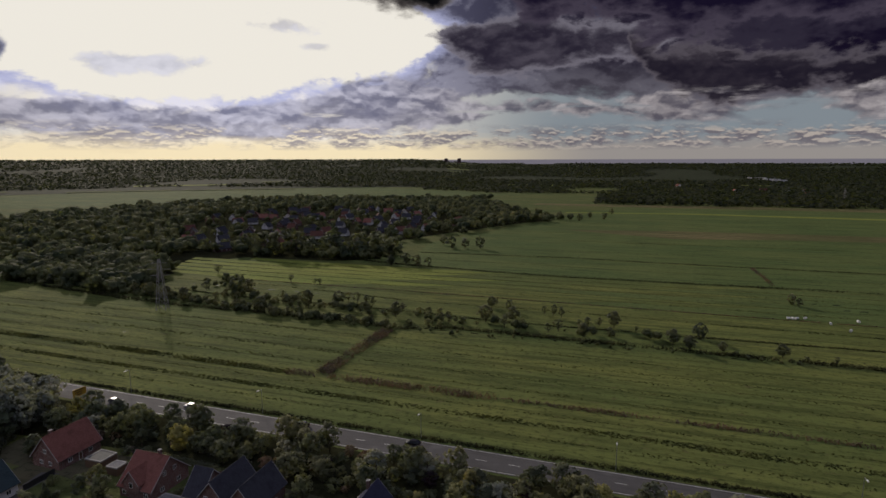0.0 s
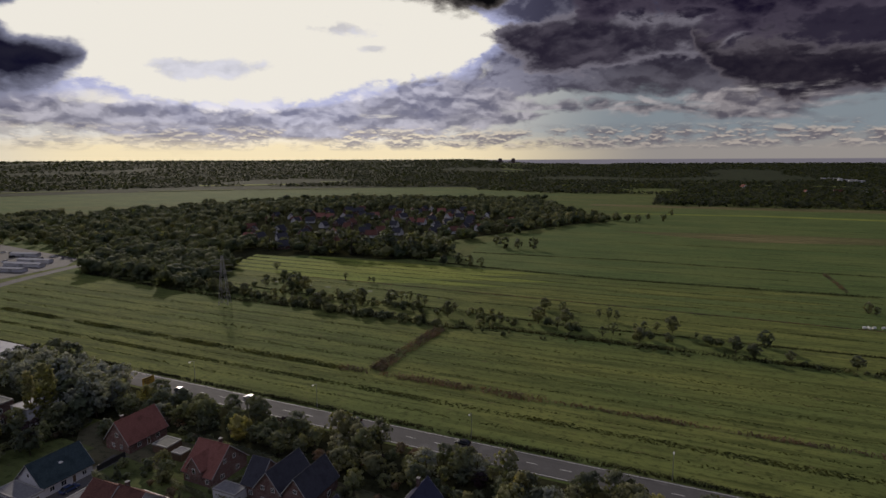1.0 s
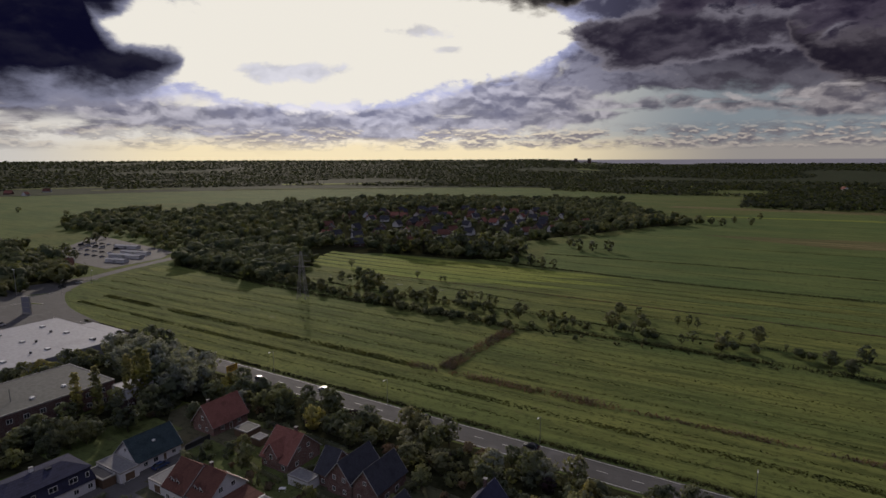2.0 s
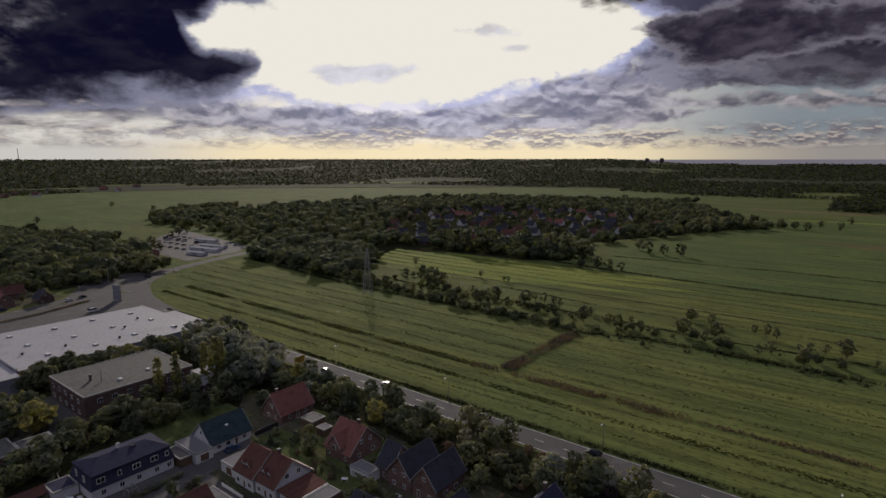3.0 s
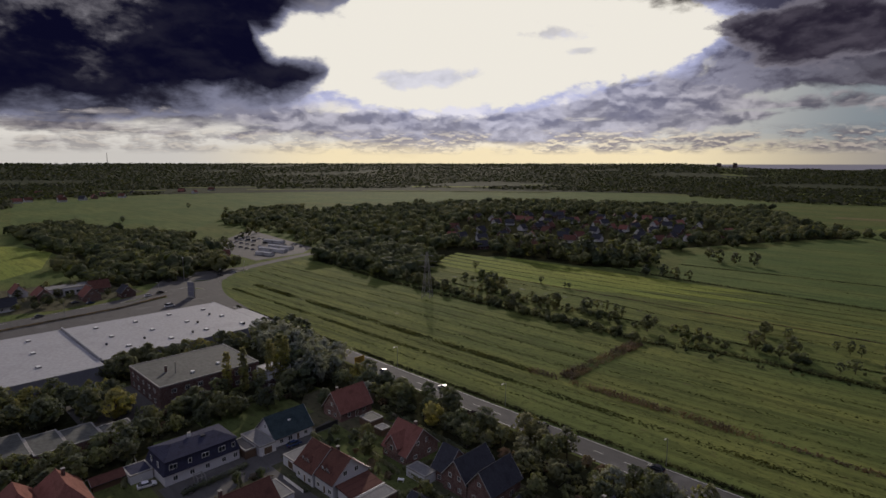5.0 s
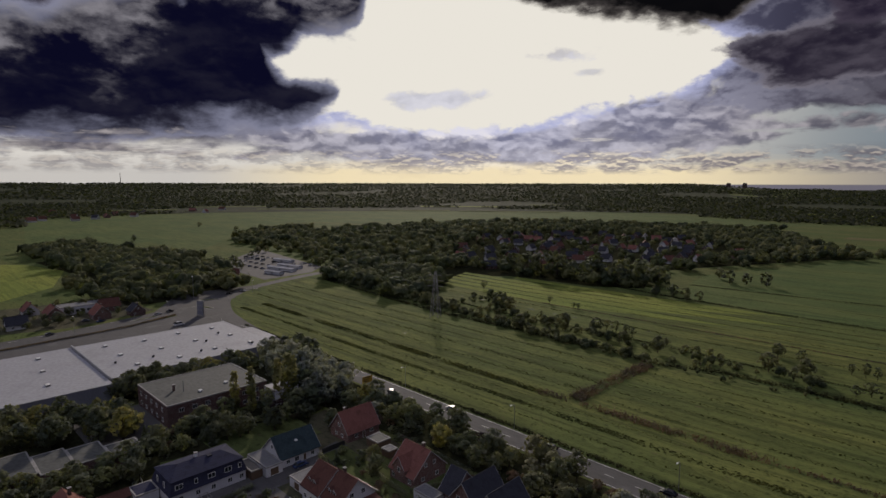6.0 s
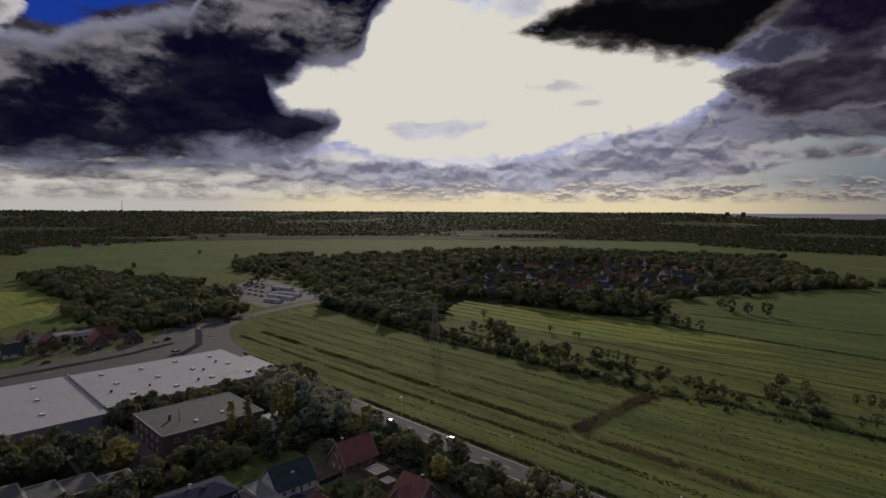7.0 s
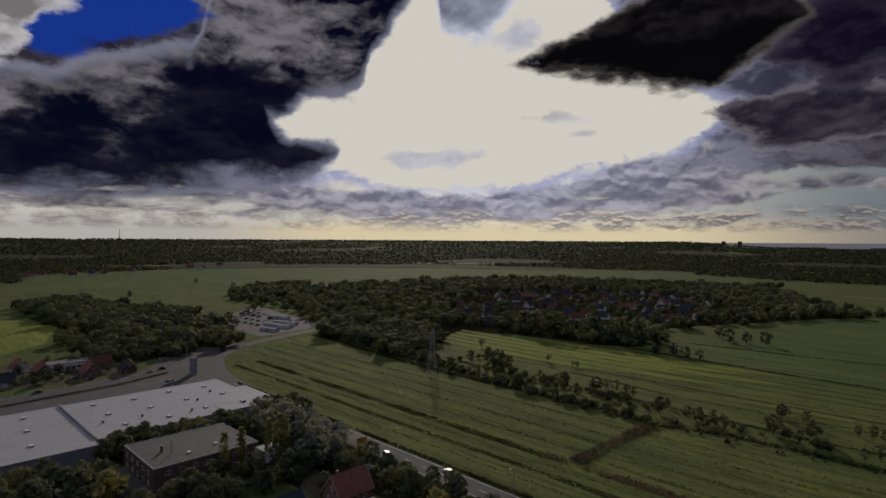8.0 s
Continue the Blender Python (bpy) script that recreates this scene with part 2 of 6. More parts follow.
make_world()
sun_data = bpy.data.lights.new("sun", "SUN")
sun_data.energy, sun_data.angle, sun_data.color = 2.1, radians(2.5), (1.0, 0.87, 0.68)
sun = new("sun", sun_data)
sun.matrix_basis = look((0, 0, 0), (math.sin(radians(SUN_AZ)), -math.cos(radians(SUN_AZ)), -math.tan(radians(SUN_EL))))

# ---------------------------------------------------------------- materials
def material(name):
    m = bpy.data.materials.new(name)
    m.use_nodes = True
    g = Graph(m.node_tree)
    g.nodes.clear()
    out = g.add("ShaderNodeOutputMaterial")
    return m, g, out


def bsdf(g, out, colour, rough=0.8, metal=0.0, spec=0.3, bump=None, bump_dist=0.02, bump_strength=0.6):
    b = g.add("ShaderNodeBsdfPrincipled")
    g.put(b.inputs["Base Color"], colour)
    g.put(b.inputs["Roughness"], rough)
    g.put(b.inputs["Metallic"], metal)
    g.put(b.inputs["Specular IOR Level"], spec)
    if bump is not None:
        n = g.add("ShaderNodeBump")
        n.inputs["Strength"].default_value, n.inputs["Distance"].default_value = bump_strength, bump_dist
        g.put(n.inputs["Height"], bump)
        g.links.new(n.outputs[0], b.inputs["Normal"])
    g.links.new(b.outputs[0], out.inputs[0])
    return b


def place(g, sx=1.0, sy=1.0, sz=1.0):
    """The world place, scaled per axis."""
    geo = g.add("ShaderNodeNewGeometry")
    v = g.add("ShaderNodeVectorMath")
    v.operation = "MULTIPLY"
    g.links.new(geo.outputs["Position"], v.inputs[0])
    v.inputs[1].default_value = (sx, sy, sz)
    return v.outputs[0]


def dark(c, k):
    return tuple(v * k for v in c)


def plain(name, colour, rough=0.7, metal=0.0, spec=0.3, grain=8.0, depth=0.25):
    """Paint, metal or plaster with fine grain and broad stains."""
    m, g, out = material(name)
    n = g.noise(place(g), grain, 4.0)
    w = g.noise(place(g), grain * 0.09, 4.0)
    c = g.mix(g.step(n, 0.3, 0.7), dark(colour, 1 - depth), colour)
    c = g.mix(g.math("MULTIPLY", g.step(w, 0.5, 0.72), depth), c, dark(colour, 0.45))
    bsdf(g, out, c, rough, metal, spec, n, 0.01, 0.3)
    return m


def grass(name, dry, lush, soil, row=0.0, streak=1.0):
    """Grass: broad patches, tufts and mown rows along x."""
    m, g, out = material(name)
    broad = g.noise(place(g, 0.35, 1.0), 0.022, 5.0, 0.6)
    mid = g.noise(place(g, 0.22 * streak, 1.0), 0.17, 6.0, 0.68)
    clump = g.noise(place(g, 0.7, 1.0), 0.55, 5.0, 0.72)
    fine = g.noise(place(g), 2.2, 4.0, 0.7)
    rows = g.noise(place(g, 0.03, 1.0, 0.0), 0.36, 3.0, 0.6)
    wide = g.noise(place(g, 0.06, 1.0, 0.0), 0.11, 3.0, 0.6)
    c = g.mix(g.step(broad, 0.36, 0.64), lush, dry)
    c = g.mix(g.math("MULTIPLY", g.step(mid, 0.46, 0.66), 0.65), c, dark(lush, 0.55))
    c = g.mix(g.math("MULTIPLY", g.step(rows, 0.48, 0.64), row), c, dark(lush, 0.45))
    c = g.mix(g.math("MULTIPLY", g.step(wide, 0.5, 0.62), row * 0.6), c, dark(lush, 0.55))
    c = g.mix(g.math("MULTIPLY", g.step(clump, 0.50, 0.66), 0.75), c, dark(lush, 0.36))
    c = g.mix(g.math("MULTIPLY", g.step(fine, 0.52, 0.72), 0.35), c, dark(lush, 1.25))
    c = g.mix(g.math("MULTIPLY", g.step(g.noise(place(g, 0.5, 1.0), 0.4, 3.0), 0.60, 0.74), 0.5), c, soil)
    h = g.math("ADD", g.math("MULTIPLY", clump, 0.6), mid)
    bsdf(g, out, c, 0.95, 0.0, 0.04, h, 0.5, 0.9)
    return m


def leaves(name, a, b, c, island=False, sheen=0.10, thin=0.40):
    """Foliage: hue varies per tree and in patches; some light passes through."""
    m, g, out = material(name)
    if island:
        tint = g.add("ShaderNodeAttribute")
        tint.attribute_name = "tint"
        pick = tint.outputs["Fac"]
    else:
        pick = g.add("ShaderNodeObjectInfo").outputs["Random"]
    n = g.noise(place(g), 0.7, 4.0, 0.6)
    stand = g.noise(place(g), 0.085, 2.0, 0.5)
    wide = g.noise(place(g), 0.006, 4.0, 0.6)
    col = g.mix(g.step(pick, 0.1, 0.9), a, b)
    col = g.mix(g.step(n, 0.42, 0.68), col, c)
    col = g.mix(g.step(stand, 0.36, 0.62), g.mix(1.0, col, (0.55, 0.60, 0.66), "MULTIPLY"), g.mix(1.0, col, (1.15, 1.1, 0.95), "MULTIPLY"))
    col = g.mix(g.step(wide, 0.40, 0.60, 0.0, 0.55), col, g.mix(1.0, col, (0.72, 0.82, 0.95), "MULTIPLY"))
    d = g.add("ShaderNodeBsdfPrincipled")
    g.put(d.inputs["Base Color"], col)
    d.inputs["Roughness"].default_value, d.inputs["Specular IOR Level"].default_value = 0.8, 0.10
    d.inputs["Sheen Weight"].default_value, d.inputs["Sheen Roughness"].default_value = sheen, 0.6
    d.inputs["Sheen Tint"].default_value = (0.80, 0.86, 1.0, 1)
    t = g.add("ShaderNodeBsdfTranslucent")
    g.put(t.inputs[0], g.mix(1.0, col, (1.15, 1.2, 0.6), "MULTIPLY"))
    s = g.add("ShaderNodeMixShader")
    s.inputs[0].default_value = thin
    g.links.new(d.outputs[0], s.inputs[1])
    g.links.new(t.outputs[0], s.inputs[2])
    g.links.new(s.outputs[0], out.inputs[0])
    return m


def rooftile(name, colour, pitch=0.34):
    """Clay tiles: courses, rolls and weathered patches."""
    m, g, out = material(name)
    geo = g.add("ShaderNodeNewGeometry")
    sep = g.add("ShaderNodeSeparateXYZ")
    g.put(sep.inputs[0], geo.outputs["Position"])
    course = g.math("FRACT", g.math("DIVIDE", sep.outputs[2], pitch * 0.72))
    roll_x = g.math("PINGPONG", sep.outputs[0], 0.12)
    roll_y = g.math("PINGPONG", sep.outputs[1], 0.12)
    h = g.math("ADD", g.math("MULTIPLY", course, 0.5), g.math("MULTIPLY", g.math("ADD", roll_x, roll_y), 2.5))
    n = g.noise(place(g), 3.2, 4.0, 0.65)
    w = g.noise(place(g), 0.45, 4.0)
    c = g.mix(g.step(n, 0.3, 0.75), dark(colour, 0.65), colour)
    c = g.mix(g.math("MULTIPLY", g.step(w, 0.48, 0.72), 0.55), c, dark(colour, 0.4))
    c = g.mix(g.math("MULTIPLY", g.step(course, 0.8, 0.95), 0.5), c, dark(colour, 0.35))
    bsdf(g, out, c, 0.88, 0.0, 0.08, h, 0.05, 0.7)
    return m


def brickwork(name, colour, mortar):
    m, g, out = material(name)
    geo = g.add("ShaderNodeNewGeometry")
    sep = g.add("ShaderNodeSeparateXYZ")
    g.put(sep.inputs[0], geo.outputs["Position"])
    br = g.add("ShaderNodeTexBrick")
    g.put(br.inputs["Vector"], g.xyz(g.math("ADD", sep.outputs[0], sep.outputs[1]), sep.outputs[2]))
    br.inputs["Color1"].default_value = (*colour, 1)
    br.inputs["Color2"].default_value = (*dark(colour, 0.55), 1)
    br.inputs["Mortar"].default_value = (*mortar, 1)
    br.inputs["Scale"].default_value = 1.0
    br.inputs["Brick Width"].default_value, br.inputs["Row Height"].default_value = 0.25, 0.0825
    br.inputs["Mortar Size"].default_value = 0.012
    w = g.noise(place(g), 0.6, 4.0)
    c = g.mix(g.math("MULTIPLY", g.step(w, 0.45, 0.7), 0.5), br.outputs[0], dark(colour, 0.45))
    bsdf(g, out, c, 0.85, 0.0, 0.2, br.outputs[1], -0.01, 0.5)
    return m


def asphalt(name, colour):
    m, g, out = material(name)
    n = g.noise(place(g), 5.0, 4.0, 0.7)
    w = g.noise(place(g, 0.2, 1.0), 0.5, 5.0, 0.6)
    c = g.mix(g.step(n, 0.35, 0.7), dark(colour, 0.7), colour)
    c = g.mix(g.math("MULTIPLY", g.step(w, 0.48, 0.66), 0.45), c, dark(colour, 0.55))
    c = g.mix(g.math("MULTIPLY", g.step(g.noise(place(g), 0.11, 3.0), 0.55, 0.7), 0.4), c, dark(colour, 1.5))
    bsdf(g, out, c, 0.85, 0.0, 0.2, n, 0.01, 0.4)
    return m


def glass(name="window_glass"):
    m, g, out = material(name)
    bsdf(g, out, (0.02, 0.025, 0.03), 0.06, 0.0, 0.6)
    return m


def water(name="ditch_water"):
    m, g, out = material(name)
    n = g.noise(place(g), 2.0, 3.0)
    bsdf(g, out, (0.012, 0.014, 0.012), 0.08, 0.0, 0.5, n, 0.01, 0.15)
    return m


M = {
    "ground": grass("meadow_ground", (0.130, 0.142, 0.046), (0.092, 0.124, 0.038), (0.075, 0.065, 0.035)),
    "field": grass("mown_field", (0.172, 0.186, 0.053), (0.115, 0.145, 0.044), (0.12, 0.102, 0.050), 0.62),
    "field_far": grass("far_pasture", (0.130, 0.160, 0.052), (0.094, 0.134, 0.044), (0.12, 0.115, 0.055), 0.25, 0.6),
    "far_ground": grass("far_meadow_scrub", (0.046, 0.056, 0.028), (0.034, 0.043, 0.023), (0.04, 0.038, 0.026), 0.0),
    # paler copy of the field grass, for the painted sun patch and pale fields
    "field_bright": grass("sun_toned_pasture", (0.250, 0.275, 0.058), (0.185, 0.230, 0.050), (0.12, 0.11, 0.04), 0.35),
    "field_pale": grass("reed_meadow", (0.200, 0.170, 0.080), (0.120, 0.120, 0.050), (0.16, 0.12, 0.06), 0.5, 0.4),
    "garden": grass("garden_ground", (0.105, 0.096, 0.060), (0.078, 0.082, 0.048), (0.090, 0.072, 0.055)),
    "lawn": grass("garden_lawn", (0.115, 0.130, 0.046), (0.085, 0.108, 0.038), (0.11, 0.092, 0.055)),
    "asphalt": asphalt("road_asphalt", (0.100, 0.097, 0.096)),
    "paving": asphalt("yard_paving", (0.110, 0.106, 0.106)),
    "line": plain("road_paint", (0.62, 0.62, 0.58), 0.6),
    "white_wall": plain("white_render", (0.58, 0.58, 0.60), 0.85, grain=3.0, depth=0.12),
    "grey_wall": plain("grey_cladding", (0.20, 0.205, 0.25), 0.6, grain=2.0, depth=0.15),
    "brick": brickwork("red_brick", (0.20, 0.100, 0.088), (0.22, 0.19, 0.17)),
    "brick_dark": brickwork("dark_brick", (0.125, 0.060, 0.054), (0.16, 0.14, 0.13)),
    "tile_red": rooftile("red_clay_tiles", (0.270, 0.120, 0.098)),
    "tile_brown": rooftile("brown_clay_tiles", (0.155, 0.075, 0.060)),
    "tile_dark": rooftile("anthracite_tiles", (0.062, 0.064, 0.080)),
    "tile_blue": rooftile("blue_glazed_tiles", (0.052, 0.055, 0.095)),
    "tile_green": rooftile("dark_green_tiles", (0.050, 0.075, 0.086)),
    "roof_white": plain("pale_roof_membrane", (0.39, 0.39, 0.405), 0.7, grain=0.8, depth=0.18),
    "roof_felt": plain("grey_roof_felt", (0.105, 0.110, 0.104), 0.8, grain=0.9, depth=0.35),
    "roof_gravel": plain("pale_gravel_roof", (0.20, 0.20, 0.205), 0.9, grain=2.5, depth=0.3),
    "trim": plain("white_trim", (0.74, 0.74, 0.72), 0.5, depth=0.1),
    "verge": plain("weathered_white_board", (0.42, 0.41, 0.40), 0.7, depth=0.2),
    "metal": plain("galvanised_steel", (0.42, 0.43, 0.44), 0.4, 0.8),
    "dark_metal": plain("dark_metal", (0.06, 0.06, 0.065), 0.45, 0.5),
    "wood": plain("weathered_wood", (0.13, 0.085, 0.055), 0.8, grain=5.0),
    "bark": plain("bark", (0.085, 0.066, 0.050), 0.9, grain=6.0, depth=0.5),
    "yellow": plain("yellow_sign_paint", (0.42, 0.26, 0.03), 0.5, depth=0.08),
    "concrete": plain("concrete", (0.34, 0.33, 0.31), 0.85, grain=1.5, depth=0.3),
    "soil": plain("garden_soil", (0.065, 0.048, 0.034), 0.95, grain=1.2, depth=0.5),
    "reed": leaves("dry_reeds", (0.170, 0.112, 0.090), (0.140, 0.100, 0.078), (0.205, 0.145, 0.112), True),
    "sedge": leaves("rough_grass", (0.110, 0.125, 0.040), (0.130, 0.135, 0.044), (0.150, 0.145, 0.052), True),
    "leaf": leaves("green_leaves", (0.185, 0.200, 0.100), (0.240, 0.236, 0.116), (0.160, 0.168, 0.092), sheen=0.12),
    "leaf_dark": leaves("dark_leaves", (0.150, 0.162, 0.092), (0.196, 0.194, 0.106), (0.136, 0.144, 0.086), sheen=0.12),
    "leaf_yellow": leaves("yellowing_leaves", (0.320, 0.300, 0.110), (0.350, 0.300, 0.105), (0.260, 0.250, 0.098)),
    "leaf_silver": leaves("silver_leaves", (0.320, 0.320, 0.255), (0.380, 0.370, 0.295), (0.240, 0.248, 0.190), sheen=0.15),
    "leaf_rust": leaves("rusty_leaves", (0.230, 0.150, 0.100), (0.205, 0.155, 0.105), (0.170, 0.125, 0.092)),
    "leaf_purple": leaves("purple_leaves", (0.040, 0.020, 0.028), (0.045, 0.024, 0.028), (0.030, 0.016, 0.020)),
    # base colour lightened in place of haze over the woods
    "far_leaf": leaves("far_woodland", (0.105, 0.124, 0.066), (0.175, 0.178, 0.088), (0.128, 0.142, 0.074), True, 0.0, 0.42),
    # darker copy; the dim band below the horizon is put into the colour
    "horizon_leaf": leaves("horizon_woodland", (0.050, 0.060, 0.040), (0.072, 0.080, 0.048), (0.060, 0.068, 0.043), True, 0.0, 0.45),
    "bramble": leaves("dark_bramble", (0.040, 0.044, 0.026), (0.056, 0.058, 0.032), (0.048, 0.046, 0.030), True, 0.0),
    "furrow": leaves("furrow_sedge", (0.076, 0.086, 0.032), (0.094, 0.100, 0.038), (0.086, 0.092, 0.036), True, 0.0),
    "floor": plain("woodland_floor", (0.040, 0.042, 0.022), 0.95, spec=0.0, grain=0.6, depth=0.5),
    "glass": glass(),
    "water": water(),
}
for key, c in (("white", (0.7, 0.7, 0.72)), ("black", (0.012, 0.012, 0.014)), ("silver", (0.38, 0.39, 0.41)), ("blue", (0.03, 0.05, 0.13)), ("red", (0.25, 0.02, 0.02)), ("grey", (0.10, 0.105, 0.11))):
    M["car_" + key] = plain(key + "_car_paint", c, 0.22, 0.1, 0.6, depth=0.03)
M["rubber"] = plain("tyre_rubber", (0.018, 0.018, 0.018), 0.9)

# ---------------------------------------------------------------- building tools
rng = random.Random(4)


def mesh_of(name, bm, mat):
    me = bpy.data.meshes.new(name)
    bm.to_mesh(me)
    bm.free()
    me.materials.append(mat)
    return me


def part(name, bm, mat, parent, label=""):
    """One mesh object under a thing or under a part."""
    ob = new(name, mesh_of(name, bm, mat))
    ob.parent = parent
    return tagged(ob, label)


def shared(name, me, parent, m):
    """One more object on a mesh that exists already."""
    ob = new(name, me)
    ob.parent = parent
    ob.matrix_basis = m
    return ob


def thing(name, m, label, category, group="", kind=""):
    ob = new(name)
    ob.matrix_basis = m
    return tagged(ob, label, category, group, kind)


def single(name, bm, mat, m, label, category, group="", kind=""):
    ob = new(name, mesh_of(name, bm, mat))
    ob.matrix_basis = m
    return tagged(ob, label, category, group, kind)


def box(bm, x0, y0, z0, x1, y1, z1):
    v = [bm.verts.new(p) for p in ((x0, y0, z0), (x1, y0, z0), (x1, y1, z0), (x0, y1, z0), (x0, y0, z1), (x1, y0, z1), (x1, y1, z1), (x0, y1, z1))]
    for f in ((3, 2, 1, 0), (4, 5, 6, 7), (0, 1, 5, 4), (1, 2, 6, 5), (2, 3, 7, 6), (3, 0, 4, 7)):
        bm.faces.new([v[i] for i in f])
    return bm


def boxes(*rows):
    bm = bmesh.new()
    for r in rows:
        box(bm, *r)
    return bm


def slab(bm, corners, thick):
    """A plate: corners counter-clockwise seen from its upper side, thickness downwards."""
    top = [bm.verts.new(c) for c in corners]
    low = [bm.verts.new((c[0], c[1], c[2] - thick)) for c in corners]
    bm.faces.new(top)
    bm.faces.new(low[::-1])
    n = len(corners)
    for i in range(n):
        bm.faces.new((top[i], low[i], low[(i + 1) % n], top[(i + 1) % n]))
    return bm


def tube(bm, a, b, ra, rb, n=6):
    a, b = Vector(a), Vector(b)
    d = (b - a).normalized()
    u = d.orthogonal().normalized()
    w = d.cross(u)
    ring = []
    for p, r in ((a, ra), (b, rb)):
        ring.append([bm.verts.new(p + (u * math.cos(k * 2 * math.pi / n) + w * math.sin(k * 2 * math.pi / n)) * r) for k in range(n)])
    for k in range(n):
        bm.faces.new((ring[0][k], ring[0][(k + 1) % n], ring[1][(k + 1) % n], ring[1][k]))
    bm.faces.new(ring[0][::-1])
    bm.faces.new(ring[1])
    return bm


def ribbon(centre, left, right, z):
    """A strip along a smooth line through the centre points, left and right half-widths."""
    pts = [Vector(p) for p in centre]
    line = []
    for i in range(len(pts) - 1):
        p0, p1, p2, p3 = pts[max(i - 1, 0)], pts[i], pts[i + 1], pts[min(i + 2, len(pts) - 1)]
        for k in range(8):
            t = k / 8
            line.append(0.5 * (2 * p1 + (p2 - p0) * t + (2 * p0 - 5 * p1 + 4 * p2 - p3) * t * t + (3 * p1 - p0 - 3 * p2 + p3) * t ** 3))
    line.append(pts[-1])
    bm = bmesh.new()
    prev = None
    for i, p in enumerate(line):
        d = (line[min(i + 1, len(line) - 1)] - line[max(i - 1, 0)]).normalized()
        n = Vector((-d.y, d.x))
        a, b = p + n * left, p - n * right
        pair = (bm.verts.new((a.x, a.y, z)), bm.verts.new((b.x, b.y, z)))
        if prev:
            bm.faces.new((prev[1], pair[1], pair[0], prev[0]))
        prev = pair
    return bm


def area(corners, z):
    bm = bmesh.new()
    bm.faces.new([bm.verts.new((x, y, z)) for x, y in corners])
    bmesh.ops.recalc_face_normals(bm, faces=bm.faces[:])
    if bm.faces[0].normal.z < 0 if bm.faces[:] else False:
        bmesh.ops.reverse_faces(bm, faces=bm.faces[:])
    return bm


def inside(x, y, poly):
    hit = False
    for (x0, y0), (x1, y1) in zip(poly, poly[1:] + poly[:1]):
        if (y0 > y) != (y1 > y) and x < (x1 - x0) * (y - y0) / (y1 - y0) + x0:
            hit = not hit
    return hit


def scatter(poly, gap, seed, keep=1.0):
    """Points in a polygon, about gap apart."""
    r = random.Random(seed)
    xs, ys = [p[0] for p in poly], [p[1] for p in poly]
    pts, y, odd = [], min(ys), 0
    while y < max(ys):
        x = min(xs) + odd * gap / 2
        while x < max(xs):
            px, py = x + r.uniform(-0.42, 0.42) * gap, y + r.uniform(-0.42, 0.42) * gap
            if r.random() < keep and inside(px, py, poly):
                pts.append((px, py))
            x += gap
        y += gap * 0.87
        odd ^= 1
    return pts


def rise(x, y):
    """The height of the land: flat, then low wooded rises near the horizon."""
    r = math.hypot(x, y)
    t = min(max((r - 2100) / 2800, 0), 1)
    k = min(max((math.degrees(math.atan2(-x, y)) - 13) / 9, 0), 1)
    return (38 + 36 * k * k * (3 - 2 * k)) * t * t * (3 - 2 * t)


# ---- plants
def leaf_cloud(points, size, seed, out=None, loose=0.25):
    """Small leaf-clump quads at points, turned at random: vertices, faces and soft normals that follow the crown."""
    r = np.random.RandomState(seed)
    n = len(points)
    p = np.asarray(points, float)
    if out is None:
        out = p - p.mean(0)
    out = out / (np.linalg.norm(out, axis=1)[:, None] + 1e-6) + (0, 0, 0.25) + r.normal(size=(n, 3)) * loose
    out /= np.linalg.norm(out, axis=1)[:, None]
    face = out + r.normal(size=(n, 3)) * 0.45
    face /= np.linalg.norm(face, axis=1)[:, None]
    u = np.cross(face, r.normal(size=(n, 3)))
    u /= np.linalg.norm(u, axis=1)[:, None]
    w = np.cross(face, u)
    s = size * r.uniform(0.6, 1.3, (n, 1))
    k = r.uniform(0.5, 0.9, (n, 1))
    v = np.stack([p - u * s, p - w * s * k, p + u * s * r.uniform(0.7, 1.1, (n, 1)), p + w * s * k], 1).reshape(-1, 3)
    f = np.arange(4 * n).reshape(n, 4)
    return v, f, np.repeat(out, 4, 0)


def crown_points(h0, h1, radius, clumps, per, seed, shape="round"):
    """Leaf places on clumps that sit on an uneven crown."""
    r = np.random.RandomState(seed)
    out = []
    lobes = [(r.uniform(0, 2 * math.pi), r.uniform(-0.5, 0.8), r.uniform(0.15, 0.4)) for _ in range(7)]
    for _ in range(clumps):
        a, s = r.uniform(0, 2 * math.pi), r.uniform(-1, 1)
        d = r.uniform(0.08, 1.0) ** 0.5
        bulge = 0.72 + sum(k * max(0, math.cos(a - la)) * max(0, 1 - abs(s - ls)) for la, ls, k in lobes)
        if shape == "column":
            ring = radius * d * (1 - 0.55 * max(0, s) ** 2) * (0.8 + 0.2 * bulge)
        elif shape == "cone":
            ring = radius * d * (1 - (s + 1) / 2) * 1.25
        else:
            ring = radius * d * math.sqrt(max(0.04, 1 - s * s)) * bulge
        zc = (h0 + h1) / 2 + (h1 - h0) / 2 * s * (0.82 + 0.18 * bulge if s > 0 else 0.9)
        c = np.array((math.cos(a) * ring, math.sin(a) * ring, zc))
        cr = radius * r.uniform(0.15, 0.30) * (1.5 if shape == "column" else 1.0)
        q = r.normal(size=(per, 3))
        q *= (cr * r.uniform(0.5, 1.0, (per, 1)) / np.linalg.norm(q, axis=1)[:, None])
        q[:, 2] *= 0.75
        out.append(c + q)
    return np.concatenate(out)


